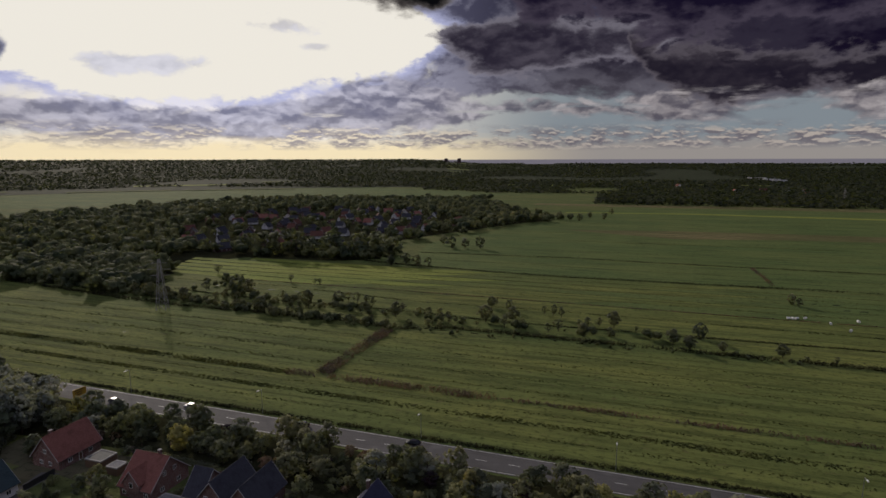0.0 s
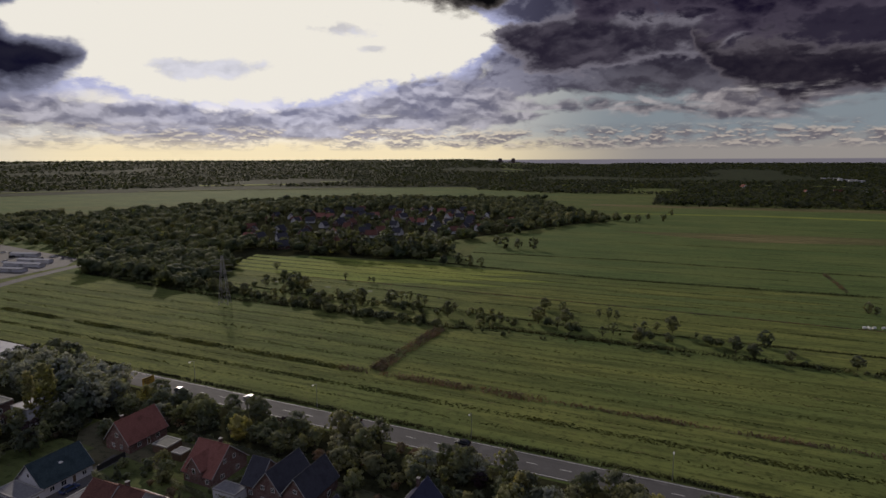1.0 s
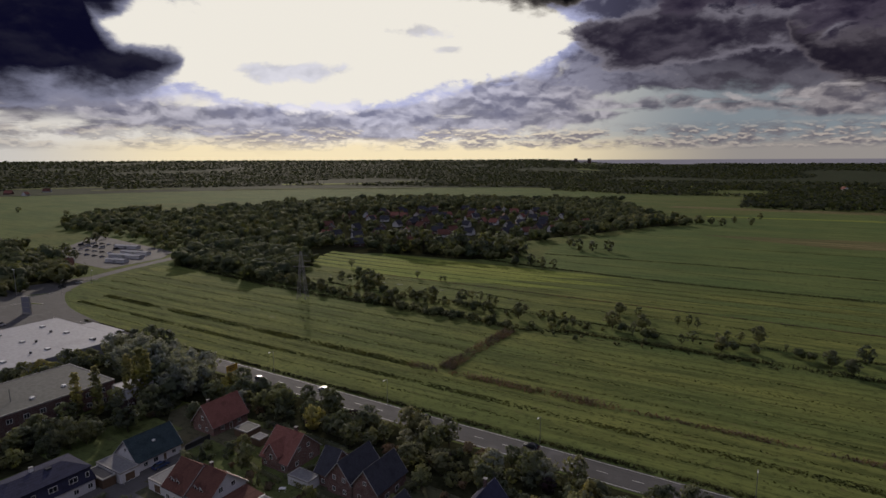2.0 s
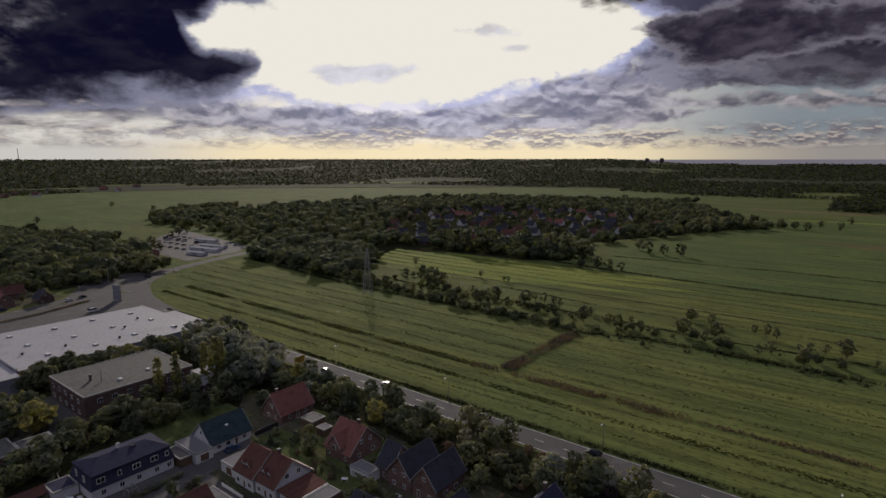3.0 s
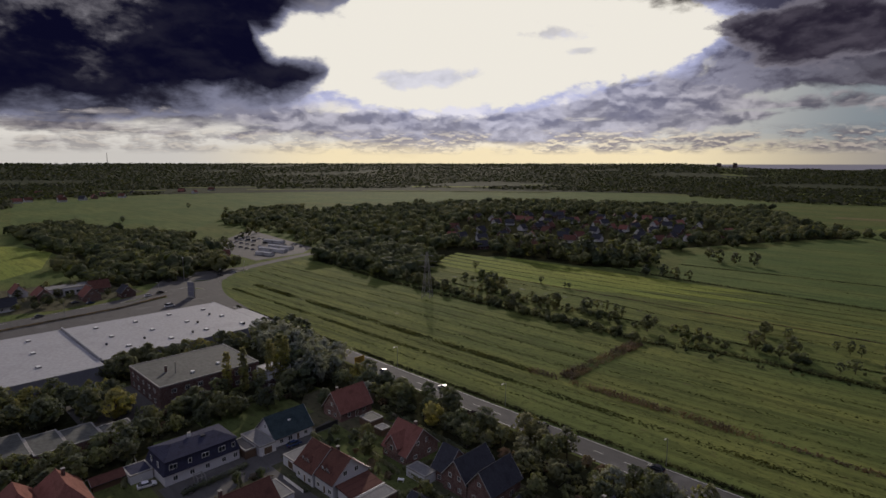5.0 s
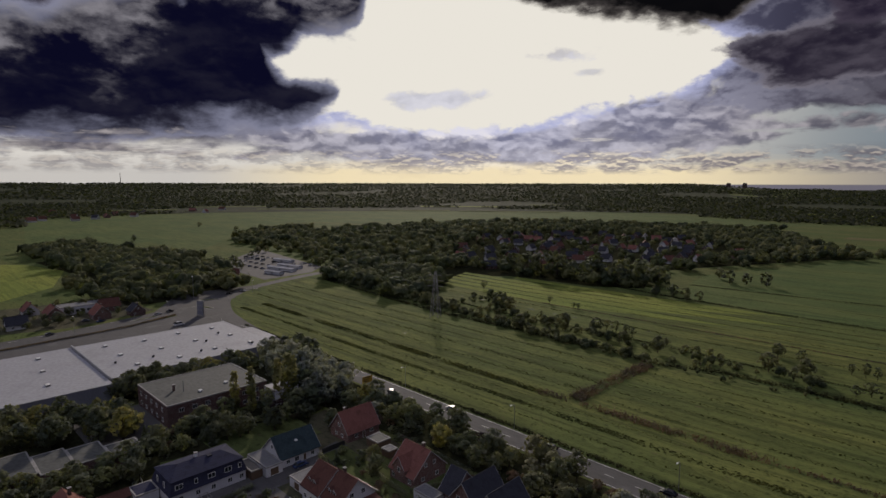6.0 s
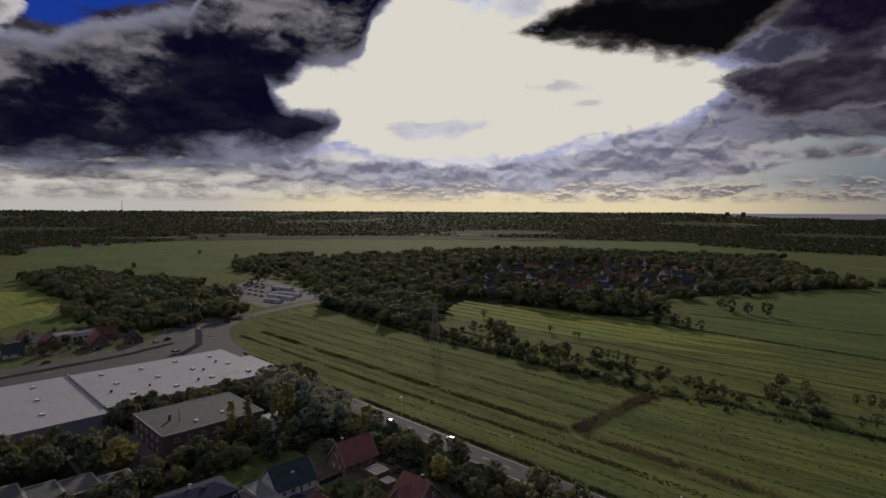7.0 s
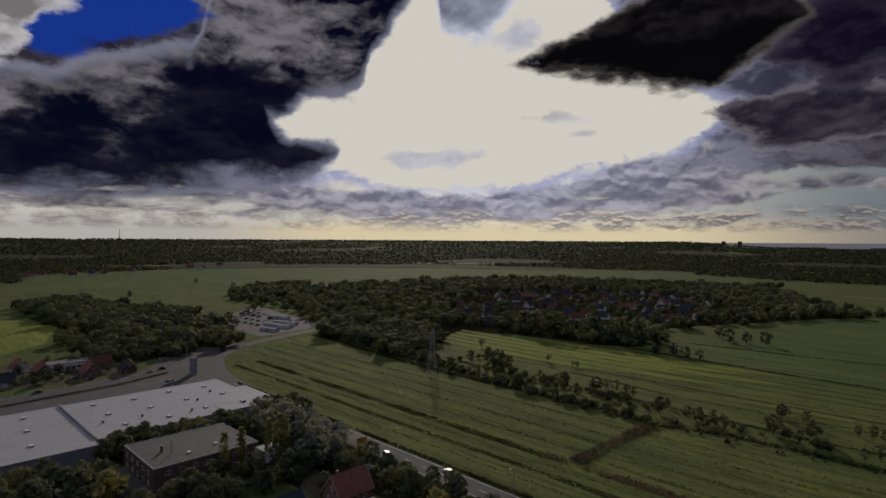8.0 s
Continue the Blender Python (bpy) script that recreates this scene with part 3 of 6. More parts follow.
def cloud_mesh(name, v, f, nor, mat, tint=None):
    me = bpy.data.meshes.new(name)
    n = len(f)
    me.vertices.add(len(v))
    me.vertices.foreach_set("co", v.astype(np.float32).ravel())
    me.loops.add(4 * n)
    me.loops.foreach_set("vertex_index", f.astype(np.int32).ravel())
    me.polygons.add(n)
    me.polygons.foreach_set("loop_start", np.arange(0, 4 * n, 4, dtype=np.int32))
    me.polygons.foreach_set("use_smooth", np.ones(n, bool))
    me.update(calc_edges=True)
    soft = me.attributes.new("custom_normal", "FLOAT_VECTOR", "POINT")
    soft.data.foreach_set("vector", nor.astype(np.float32).ravel())
    if tint is not None:
        shade = me.attributes.new("tint", "FLOAT", "POINT")
        shade.data.foreach_set("value", np.repeat(tint, 4).astype(np.float32))
    me.materials.append(mat)
    return me


def trunk_mesh(name, h, h0, radius, girth, seed, limbs=7):
    r = random.Random(seed)
    bm = bmesh.new()
    top = Vector((r.uniform(-0.3, 0.3), r.uniform(-0.3, 0.3), h * 0.82))
    mid = Vector((top.x * 0.3, top.y * 0.3, h0 + (h - h0) * 0.25))
    tube(bm, (0, 0, -0.2), mid, girth, girth * 0.7)
    tube(bm, mid, top, girth * 0.7, girth * 0.12)
    for k in range(limbs):
        s = mid.lerp(top, k / (limbs + 1))
        a = k * 2.4 + r.uniform(-0.4, 0.4)
        reach = radius * r.uniform(0.5, 0.85) * (1 - 0.5 * k / limbs)
        e = s + Vector((math.cos(a) * reach, math.sin(a) * reach, reach * r.uniform(0.3, 0.8)))
        tube(bm, s, e, girth * 0.32, girth * 0.08, 4)
    return mesh_of(name, bm, M["bark"])


KINDS = {}


def tree_kind(key, h, h0, radius, clumps, per, size, mat, seed, shape="round", girth=0.25, limbs=7):
    KINDS.setdefault(key, []).append((
        cloud_mesh("crown", *leaf_cloud(crown_points(h0, h, radius, clumps, per, seed, shape), size, seed), M[mat]),
        trunk_mesh("trunk", h, h0, radius, girth, seed, limbs)))


WORDS = {
    "oak": ("broadleaf tree with a full dark green crown", "tree"), "ash": ("green broadleaf tree with a loose uneven crown", "tree"),
    "gold": ("rounded tree with yellow-green autumn leaves", "tree"), "silver": ("pale silvery-leaved willow in a dense grove", "willow"),
    "poplar": ("tall narrow poplar with yellowish green leaves", "poplar"), "bush": ("dense rounded green garden shrub", "shrub"),
    "rust": ("shrub with reddish brown autumn leaves", "shrub"), "thin": ("slender open-crowned tree standing on a field ditch", "tree"),
    "purple": ("small tree with dark purple leaves", "tree"), "fir": ("dark green conical conifer in a garden", "conifer"),
    "pale": ("small round tree with whitish leaves", "tree"), "mid": ("broadleaf tree among the village houses", "tree"),
    "midgold": ("yellow-green broadleaf tree at the village edge", "tree"),
}


def plant(key, x, y, scale=1.0, tall=1.0, group="", label=""):
    """One tree or shrub as a thing with its trunk and crown."""
    crown, trunk = rng.choice(KINDS[key])
    words, cat = WORDS[key]
    name = cat
    t = new(name)
    t.matrix_basis = Matrix.LocRotScale((x, y, rise(x, y)), Euler((0, 0, rng.uniform(0, 6.28))), (scale, scale, scale * tall))
    tagged(t, label or words, cat, group)
    for nm, me in (("trunk", trunk), ("crown", crown)):
        o = new(nm, me)
        o.parent = t
    return t


for k in range(3):
    tree_kind("oak", 9.5, 1.6, 3.9, 92, 16, 0.42, "leaf_dark", 10 + k)
    tree_kind("ash", 8.5, 1.2, 3.2, 76, 15, 0.39, "leaf", 20 + k)
    tree_kind("silver", 9.5, 1.0, 3.6, 90, 16, 0.37, "leaf_silver", 30 + k)
    tree_kind("bush", 3.6, 0.1, 2.3, 44, 13, 0.33, "leaf", 40 + k, girth=0.1, limbs=4)
    tree_kind("thin", 7.0, 1.4, 2.4, 42, 16, 0.32, "leaf_dark", 50 + k, girth=0.16)
    tree_kind("mid", 11.0, 1.0, 4.8, 30, 10, 0.95, "leaf_dark", 60 + k, girth=0.3)
    tree_kind("midgold", 11.0, 1.0, 4.6, 30, 10, 0.95, "leaf", 66 + k, girth=0.3)
for k in range(2):
    tree_kind("gold", 7.5, 0.9, 3.2, 85, 26, 0.28, "leaf_yellow", 70 + k)
    tree_kind("poplar", 13.0, 0.5, 1.25, 170, 13, 0.27, "leaf_yellow", 80 + k, "column", 0.16, 5)
    tree_kind("rust", 3.0, 0.1, 2.0, 40, 13, 0.32, "leaf_rust", 78 + k, girth=0.1, limbs=4)
    tree_kind("fir", 7.0, 0.4, 1.7, 80, 20, 0.26, "leaf_dark", 82 + k, "cone", 0.16)
tree_kind("purple", 6.0, 0.8, 2.8, 70, 22, 0.28, "leaf_purple", 90)
tree_kind("pale", 4.2, 1.2, 1.7, 40, 24, 0.22, "leaf_silver", 92, girth=0.1)

# ---------------------------------------------------------------- land, fields, roads
def make_ground():
    bm = bmesh.new()
    radii = [0, 60, 140, 240, 400, 700, 1100, 1600, 2100, 2350, 2600, 2900, 3200, 3600, 4000, 4400, 4700, 4930]
    n, rows = 96, []
    centre = bm.verts.new((0, 0, 0))
    for r in radii[1:]:
        ring = []
        for k in range(n):
            a = 2 * math.pi * k / n
            x, y = r * math.cos(a), r * math.sin(a)
            ring.append(bm.verts.new((x, y, rise(x, y))))
        rows.append(ring)
    for k in range(n):
        bm.faces.new((centre, rows[0][k], rows[0][(k + 1) % n]))
        for a, b in zip(rows, rows[1:]):
            bm.faces.new((a[k], b[k], b[(k + 1) % n], a[(k + 1) % n]))
    single("ground", bm, M["ground"], Matrix(), "flat green marshland that reaches the horizon", "ground", kind="structure")


make_ground()


def field(corners, mat, label, z=0.04):
    single("field", area(corners, z), M[mat], Matrix(), label, "field", kind="structure")


CLEARINGS = []
ROAD_S, ROAD_N = 131.6, 141.4
# near strips, between the road and the row of trees
field([(-300, 144.5), (420, 144.5), (420, 175), (-335, 175), (-352, 160)], "field", "mown green meadow strip beside the road")
field([(-385, 184), (-335, 177.5), (-108, 177.5), (-108, 235), (-250, 246), (-390, 262), (-410, 255)], "field", "mown green meadow with long furrows")
field([(-103, 177.5), (420, 177.5), (420, 248), (170, 246), (0, 240), (-103, 237)], "field", "mown green meadow behind a reedy ditch")
field([(-300, 262), (-140, 248), (0, 248), (170, 252), (420, 262), (420, 275), (140, 262), (-60, 266), (-240, 284)], "field", "narrow pasture strip with tree row", 0.05)
field([(-310, 300), (-240, 287), (-60, 269), (140, 265), (420, 278), (420, 300), (120, 291), (-60, 297), (-300, 330)], "field", "pale green pasture strip", 0.05)
STRIPS = random.Random(14)
for k in range(6):                # long strips: sun painted as brighter left ends, of different lengths
    y0, y1 = 313 + 12 * k, 324.2 + 12 * k
    left = -322 - 4 * k if k < 5 else -290
    e = STRIPS.uniform(-205, -120) + 10 * k
    f = e + STRIPS.uniform(70, 180)
    field([(left, y0 + 5), (-230, y0), (e, y0), (e + 40, y1), (-230, y1), (left - 3, y1 + 2)], "field_bright", "bright green pasture strip with sunlight in its colour", 0.064)
    field([(e + 0.3, y0), (f, y0), (f + 50, y1), (e + 40.3, y1)], "field", "mown pasture strip", 0.064)
    field([(f + 0.3, y0), (430, y0 + 1), (430, y1 + 1), (f + 50.3, y1)], "field_far", "dull green pasture strip", 0.064)
field([(-300, 330), (-290, 316), (-60, 299), (120, 294), (430, 303), (430, 311.5), (-60, 311.5), (-235, 311.5)], "field", "pale green strip along a narrow ditch", 0.042)
field([(-150, 392), (-60, 388), (120, 388), (430, 391), (860, 430), (860, 470), (430, 453), (60, 456), (-172, 452)], "field_far", "broad green pasture between ditches", 0.05)
field([(-174, 456), (60, 460), (430, 457), (860, 474), (800, 860), (400, 990), (-20, 985), (-90, 760), (-180, 520)], "field_far", "broad dark green pasture", 0.05)
field([(-160, 990), (381, 992), (900, 880), (1100, 1000), (900, 1090), (381, 1050), (-160, 1035)], "field_pale", "strip of pale dry reeds", 0.08)
field([(-75, 650), (54, 672), (167, 680), (300, 684), (280, 640), (150, 628), (48, 604)], "field_pale", "strip of brownish rough meadow", 0.09)
field([(-90, 860), (100, 880), (420, 860), (420, 878), (100, 900), (-90, 876)], "field_bright", "pale mown strip on the far pasture", 0.09)
def far_floor():
    bm, rows = bmesh.new(), []
    for d in (1650, 1900, 2100, 2350, 2600, 2900, 3200, 3600, 4000, 4400, 4700, 4920):
        ring = []
        for k in range(61):
            a = radians(-28 + 2 * k)
            x, y = -math.sin(a) * d, math.cos(a) * d
            ring.append(bm.verts.new((x, y, rise(x, y) + 0.6)))
        rows.append(ring)
    for p, q in zip(rows, rows[1:]):
        for k in range(60):
            bm.faces.new((p[k + 1], p[k], q[k], q[k + 1]))
    bmesh.ops.recalc_face_normals(bm, faces=bm.faces[:])
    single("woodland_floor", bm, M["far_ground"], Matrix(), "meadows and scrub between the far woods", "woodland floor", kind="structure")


far_floor()
for a0, a1, d0, d1 in ((38, 47, 1900, 2010), (30, 36, 2080, 2180), (24, 30, 1780, 1850), (52, 57, 2050, 2120), (62, 70, 2000, 2090), (5, 12, 1700, 1800), (-12, -4, 1850, 1950),
                       (44, 52, 1640, 1700), (33, 43, 1600, 1660), (18, 23, 1950, 2030), (56, 63, 1780, 1850), (70, 79, 1850, 1920), (-2, 5, 2010, 2090), (12, 17, 1480, 1530)):
    poly = [(-math.sin(radians(a)) * d, math.cos(radians(a)) * d) for a, d in ((a0, d0), (a1, d0 + 30), (a1, d1), (a0, d1 - 20))]
    single("field", area(poly, 1.4), M["field_bright" if a0 in (38, 52, 5) else "field"], Matrix(), "small green clearing among far woods", "field", kind="structure")
    CLEARINGS.append(poly)
field([(-1474, 224), (-1650, 913), (-1324, 1346), (-700, 1500), (-240, 1290), (-380, 1075), (-640, 1035), (-1041, 598), (-824, 380), (-638, 241), (-817, 200), (-851, 126)], "field_far", "wide open pasture beyond the village", 0.05)
field([(-800, 214), (-830, 262), (-760, 262), (-690, 256), (-640, 243), (-722, 209)], "field", "mown strip at the edge of the far pasture", 0.09)
field([(-677, 99), (-605, 118), (-514, 92), (-470, 50), (-560, 10), (-720, 60)], "field_bright", "bright green paddock behind trees", 0.05)


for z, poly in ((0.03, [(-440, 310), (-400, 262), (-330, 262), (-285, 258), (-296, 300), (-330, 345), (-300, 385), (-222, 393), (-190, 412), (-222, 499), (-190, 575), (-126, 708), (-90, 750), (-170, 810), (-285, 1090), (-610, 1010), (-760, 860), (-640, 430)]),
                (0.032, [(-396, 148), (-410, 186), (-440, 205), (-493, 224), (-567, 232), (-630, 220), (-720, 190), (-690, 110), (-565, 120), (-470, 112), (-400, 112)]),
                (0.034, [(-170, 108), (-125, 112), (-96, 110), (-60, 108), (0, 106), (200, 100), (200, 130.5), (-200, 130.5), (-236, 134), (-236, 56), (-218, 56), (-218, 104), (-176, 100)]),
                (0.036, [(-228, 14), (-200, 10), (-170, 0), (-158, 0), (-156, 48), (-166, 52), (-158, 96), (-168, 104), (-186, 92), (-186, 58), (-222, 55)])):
    single("woodland_floor", area(poly, z), M["floor"], Matrix(), "dark ground under trees and scrub", "woodland floor", kind="structure")


single("garden_ground", area([(-158, -20), (-60, -20), (-40, 60), (-40, 110), (-165, 108), (-160, 60)], 0.022), M["garden"], Matrix(), "dark mossy garden ground between the houses", "garden ground", kind="structure")
single("garden_ground", area([(-445, 40), (-372, 36), (-362, 70), (-376, 120), (-440, 112)], 0.022), M["garden"], Matrix(), "dark garden ground round the roadside houses", "garden ground", kind="structure")


def strip(name, centre, half, mat, label, z, cat="road"):
    return single(name, ribbon(centre, half, half, z), M[mat], Matrix(), label, cat, kind="structure")


MAIN = [(420, 136.5), (200, 136.5), (0, 136.5), (-150, 136.5), (-256, 138), (-310, 143), (-348, 152), (-386, 172), (-408, 205), (-424, 250), (-438, 300), (-470, 380)]
strip("road", MAIN, 4.9, "asphalt", "grey asphalt country road with white markings", 0.06)
strip("road", [(-386, 172), (-370, 140), (-352, 90), (-345, 40), (-340, -80)], 8.0, "asphalt", "grey asphalt side road past the supermarket", 0.07)
single("pavement", area([(-352, 140), (-345, 147), (-300, 137), (-236, 133), (-236, -80), (-336, -80), (-340, 60)], 0.05), M["paving"], Matrix(), "grey paved car park round the supermarket", "car park", kind="structure")
single("pavement", area([(-420, 150), (-370, 118), (-320, 134), (-318, 144), (-345, 151), (-372, 165), (-389, 184), (-414, 204)], 0.055), M["asphalt"], Matrix(), "wide asphalt junction with traffic islands", "junction", kind="structure")
single("pavement", area([(-569, 257), (-640, 328), (-463, 300), (-440, 275), (-432, 225), (-490, 228)], 0.055), M["paving"], Matrix(), "pale gravel storage yard", "yard", kind="structure")
single("pavement", area([(-217, 40), (-180, 40), (-186, 62), (-217, 62)], 0.055), M["paving"], Matrix(), "paved court beside the brick building", "yard", kind="structure")
strip("road", [(-139, 96), (-136, 80), (-134, 68), (-127, 66.5), (-112, 67), (-95, 68)], 2.6, "paving", "grey paved lane between the houses", 0.06)
strip("road", [(-134, 68), (-131, 56), (-128, 40), (-126, 10)], 4.2, "paving", "grey paved lane between the houses", 0.065)
single("pavement", area([(-140, 44), (-130, 44), (-130, 74), (-140, 70)], 0.055), M["paving"], Matrix(), "paved forecourt of the blue-roofed house", "yard", kind="structure")
for k, poly in enumerate(([(-176, 66), (-150, 66), (-150, 96), (-168, 96)], [(-137, 86), (-116, 84), (-116, 94), (-137, 96)], [(-125, 96), (-95, 88), (-95, 112), (-125, 112)], [(-158, 30), (-130, 30), (-134, 43), (-158, 43)],
             [(-104, 84), (-92, 84), (-92, 93), (-118, 93), (-118, 84)])):
    single("garden", area(poly, 0.05 + 0.012 * k), M["lawn"], Matrix(), "garden lawn with rough edges", "lawn", kind="structure")


def marking(bm_rows, label):
    single("road_marking", boxes(*bm_rows), M["line"], Matrix(), label, "road marking", kind="structure")


marking([(-300, ROAD_N - 0.55, 0.062, 420, ROAD_N - 0.37, 0.07)], "solid white edge line on asphalt")
marking([(-150, ROAD_S + 0.4, 0.062, 420, ROAD_S + 0.58, 0.07)], "solid white edge line on asphalt")
for k in range(46):
    x = -225 + 9 * k
    marking([(x, 136.4, 0.062, x + 3, 136.58, 0.07)], "short white centre dash on asphalt")
for k in range(16):
    y = 138 - 12 * k
    x = -369 + 0.20 * (138 - y) if y > 40 else -349 + 0.05 * (40 - y)
    marking([(x, y, 0.073, x + 0.2, y + 4, 0.08)], "white centre dash on the side road")
for x, y, turn, a, b in ((-384, 158, 60, 7.0, 2.2), (-362, 146, 20, 8.0, 2.0), (-401, 196, 62, 6.0, 1.6), (-356, 108, 102, 9.0, 1.2)):
    bm = bmesh.new()
    ring = [(math.cos(k * math.pi / 8) * a, math.sin(k * math.pi / 8) * b, 0.14) for k in range(16)]
    slab(bm, ring, 0.14)
    t = single("traffic_island", bm, M["concrete"], pose(x, y, 0.06, 0, 0, turn), "raised concrete traffic island with a grass bed", "traffic island")
    part("grass_bed", slab(bmesh.new(), [(p[0] * 0.86, p[1] * 0.7, 0.17) for p in ring], 0.03), M["lawn"], t)


# open water in the ditches, in short stretches between the growth
WATER = random.Random(31)
for y, x0, x1, n, w in ((291.5, -270, -40, 16, 1.0), (243.6, -100, 60, 5, 0.7), (196, -250, -215, 3, 0.4), (386.5, -200, 120, 5, 0.9), (176.8, -330, -150, 5, 0.35), (312, -240, 60, 5, 0.6), (352.6, 98, 116, 2, 1.6), (341.5, 106, 124, 2, 1.4)):
    for k in range(n):
        x = x0 + (x1 - x0) * (k + WATER.random() * 0.6) / n
        ln = WATER.uniform(1.5, 4.5)
        single("ditch_water", area([(x, y - w / 2), (x + ln, y - w / 2 + 0.1), (x + ln + 1, y + w / 2), (x + 0.8, y + w / 2 - 0.1)], 0.075), M["water"], Matrix(), "still water in a narrow field ditch", "water", kind="structure")

# ---------------------------------------------------------------- buildings
def opening(parent, side, u, z, w, h, hx, hy, door=False, mat="trim"):
    """A window or door on one wall: a frame with a recessed pane; u runs along the wall from its middle."""
    f = 0.09
    bm = boxes((-w / 2, -0.06, -h / 2, -w / 2 + f, 0.04, h / 2), (w / 2 - f, -0.06, -h / 2, w / 2, 0.04, h / 2),
               (-w / 2 + f, -0.06, h / 2 - f, w / 2 - f, 0.04, h / 2), (-w / 2 + f, -0.06, -h / 2, w / 2 - f, 0.04, -h / 2 + f))
    if w > 0.9 and not door:
        box(bm, -0.04, -0.05, -h / 2 + f, 0.04, 0.03, h / 2 - f)
    turn, loc = {"S": (0, (u, -hy, z)), "N": (180, (u, hy, z)), "E": (90, (hx, u, z)), "W": (-90, (-hx, u, z))}[side]
    fr = part("door" if door else "window", bm, M[mat], parent)
    fr.matrix_basis = pose(*loc, 0, 0, turn)
    part("pane", boxes((-w / 2 + f, -0.02, -h / 2 + f, w / 2 - f, 0.0, h / 2 - f)), M["wood" if door else "glass"], fr)
    return fr


def chimney(parent, x, y, z0, z1, mat="brick_dark", r=0.35):
    c = part("chimney", boxes((x - r, y - r, z0, x + r, y + r, z1)), M[mat], parent)
    part("cap", boxes((x - r - 0.08, y - r - 0.08, z1, x + r + 0.08, y + r + 0.08, z1 + 0.1)), M["concrete"], c)


def gable_body(parent, hx, hy, eave, ridge, wall, roof, over=0.45, verge="verge", hip=0.0, off=(0, 0)):
    """Walls and a ridge roof along x; hip shortens the ridge at both ends."""
    ox, oy = off
    bm = bmesh.new()
    pent = lambda x: [bm.verts.new((ox + x, oy + yy, zz)) for yy, zz in ((-hy, 0), (hy, 0), (hy, eave), (0, eave + (ridge - eave) * (1 if not hip else 0.0) - 0.12 * (not hip)), (-hy, eave))]
    a, b = pent(-hx), pent(hx)
    bm.faces.new(a[::-1])
    bm.faces.new(b)
    for i in range(5):
        bm.faces.new((a[i], a[(i + 1) % 5], b[(i + 1) % 5], b[i]))
    part("wall", bm, M[wall], parent)
    slope = (ridge - eave) / hy
    ex, ey, ez = hx + over, hy + over, eave - over * slope
    for s in (-1, 1):
        bm = bmesh.new()
        rx = ex - hip
        c = [(-ex, s * ey, ez), (ex, s * ey, ez), (rx, 0, ridge), (-rx, 0, ridge)]
        if s > 0:
            c = c[::-1]
        slab(bm, [(ox + p[0], oy + p[1], p[2] + 0.12) for p in c], 0.16)
        part("roof_slope", bm, M[roof], parent)
    if hip:
        for s in (-1, 1):
            bm = bmesh.new()
            c = [(s * ex, -s * ey, ez), (s * ex, s * ey, ez), (s * (ex - hip), 0, ridge)]
            slab(bm, [(ox + p[0], oy + p[1], p[2] + 0.12) for p in c], 0.16)
            part("roof_slope", bm, M[roof], parent)
    elif verge:
        for s in (-1, 1):
            for q in (-1, 1):
                bm = bmesh.new()
                x0, x1 = sorted((s * ex, s * (ex - 0.06)))
                x0, x1 = ox + x0 + s * 0.05, ox + x1 + s * 0.05
                v = [(x0, oy + q * ey, ez - 0.12), (x1, oy + q * ey, ez - 0.12), (x1, oy, ridge - 0.12), (x0, oy, ridge - 0.12)]
                lo = [bm.verts.new(p) for p in v]
                hi = [bm.verts.new((p[0], p[1], p[2] + 0.27)) for p in v]
                bm.faces.new(lo)
                bm.faces.new(hi)
                for i in range(4):
                    bm.faces.new((lo[i], lo[(i + 1) % 4], hi[(i + 1) % 4], hi[i]))
                bmesh.ops.recalc_face_normals(bm, faces=bm.faces[:])
                part("verge_board", bm, M[verge], parent)
    part("ridge_cap", tube(bmesh.new(), (ox - ex + hip, oy, ridge + 0.1), (ox + ex - hip, oy, ridge + 0.1), 0.14, 0.14, 6), M[roof], parent)
    for s in (-1, 1):
        part("gutter", tube(bmesh.new(), (ox - ex, oy + s * (ey + 0.06), ez + 0.06), (ox + ex, oy + s * (ey + 0.06), ez + 0.06), 0.08, 0.08, 5), M["dark_metal"], parent)


def house(cx, cy, turn, length, width, eave, ridge, wall, roof, label, openings=(), chimneys=(), over=0.45, hip=0.0, verge="verge", group=""):
    t = thing("house", pose(cx, cy, 0, 0, 0, turn), label, "house", group)
    hx, hy = length / 2, width / 2
    gable_body(t, hx, hy, eave, ridge, wall, roof, over, verge, hip)
    for o in openings:
        opening(t, o[0], o[1], o[2], o[3], o[4], hx, hy, len(o) > 5)
    for c in chimneys:
        chimney(t, *c)
    return t


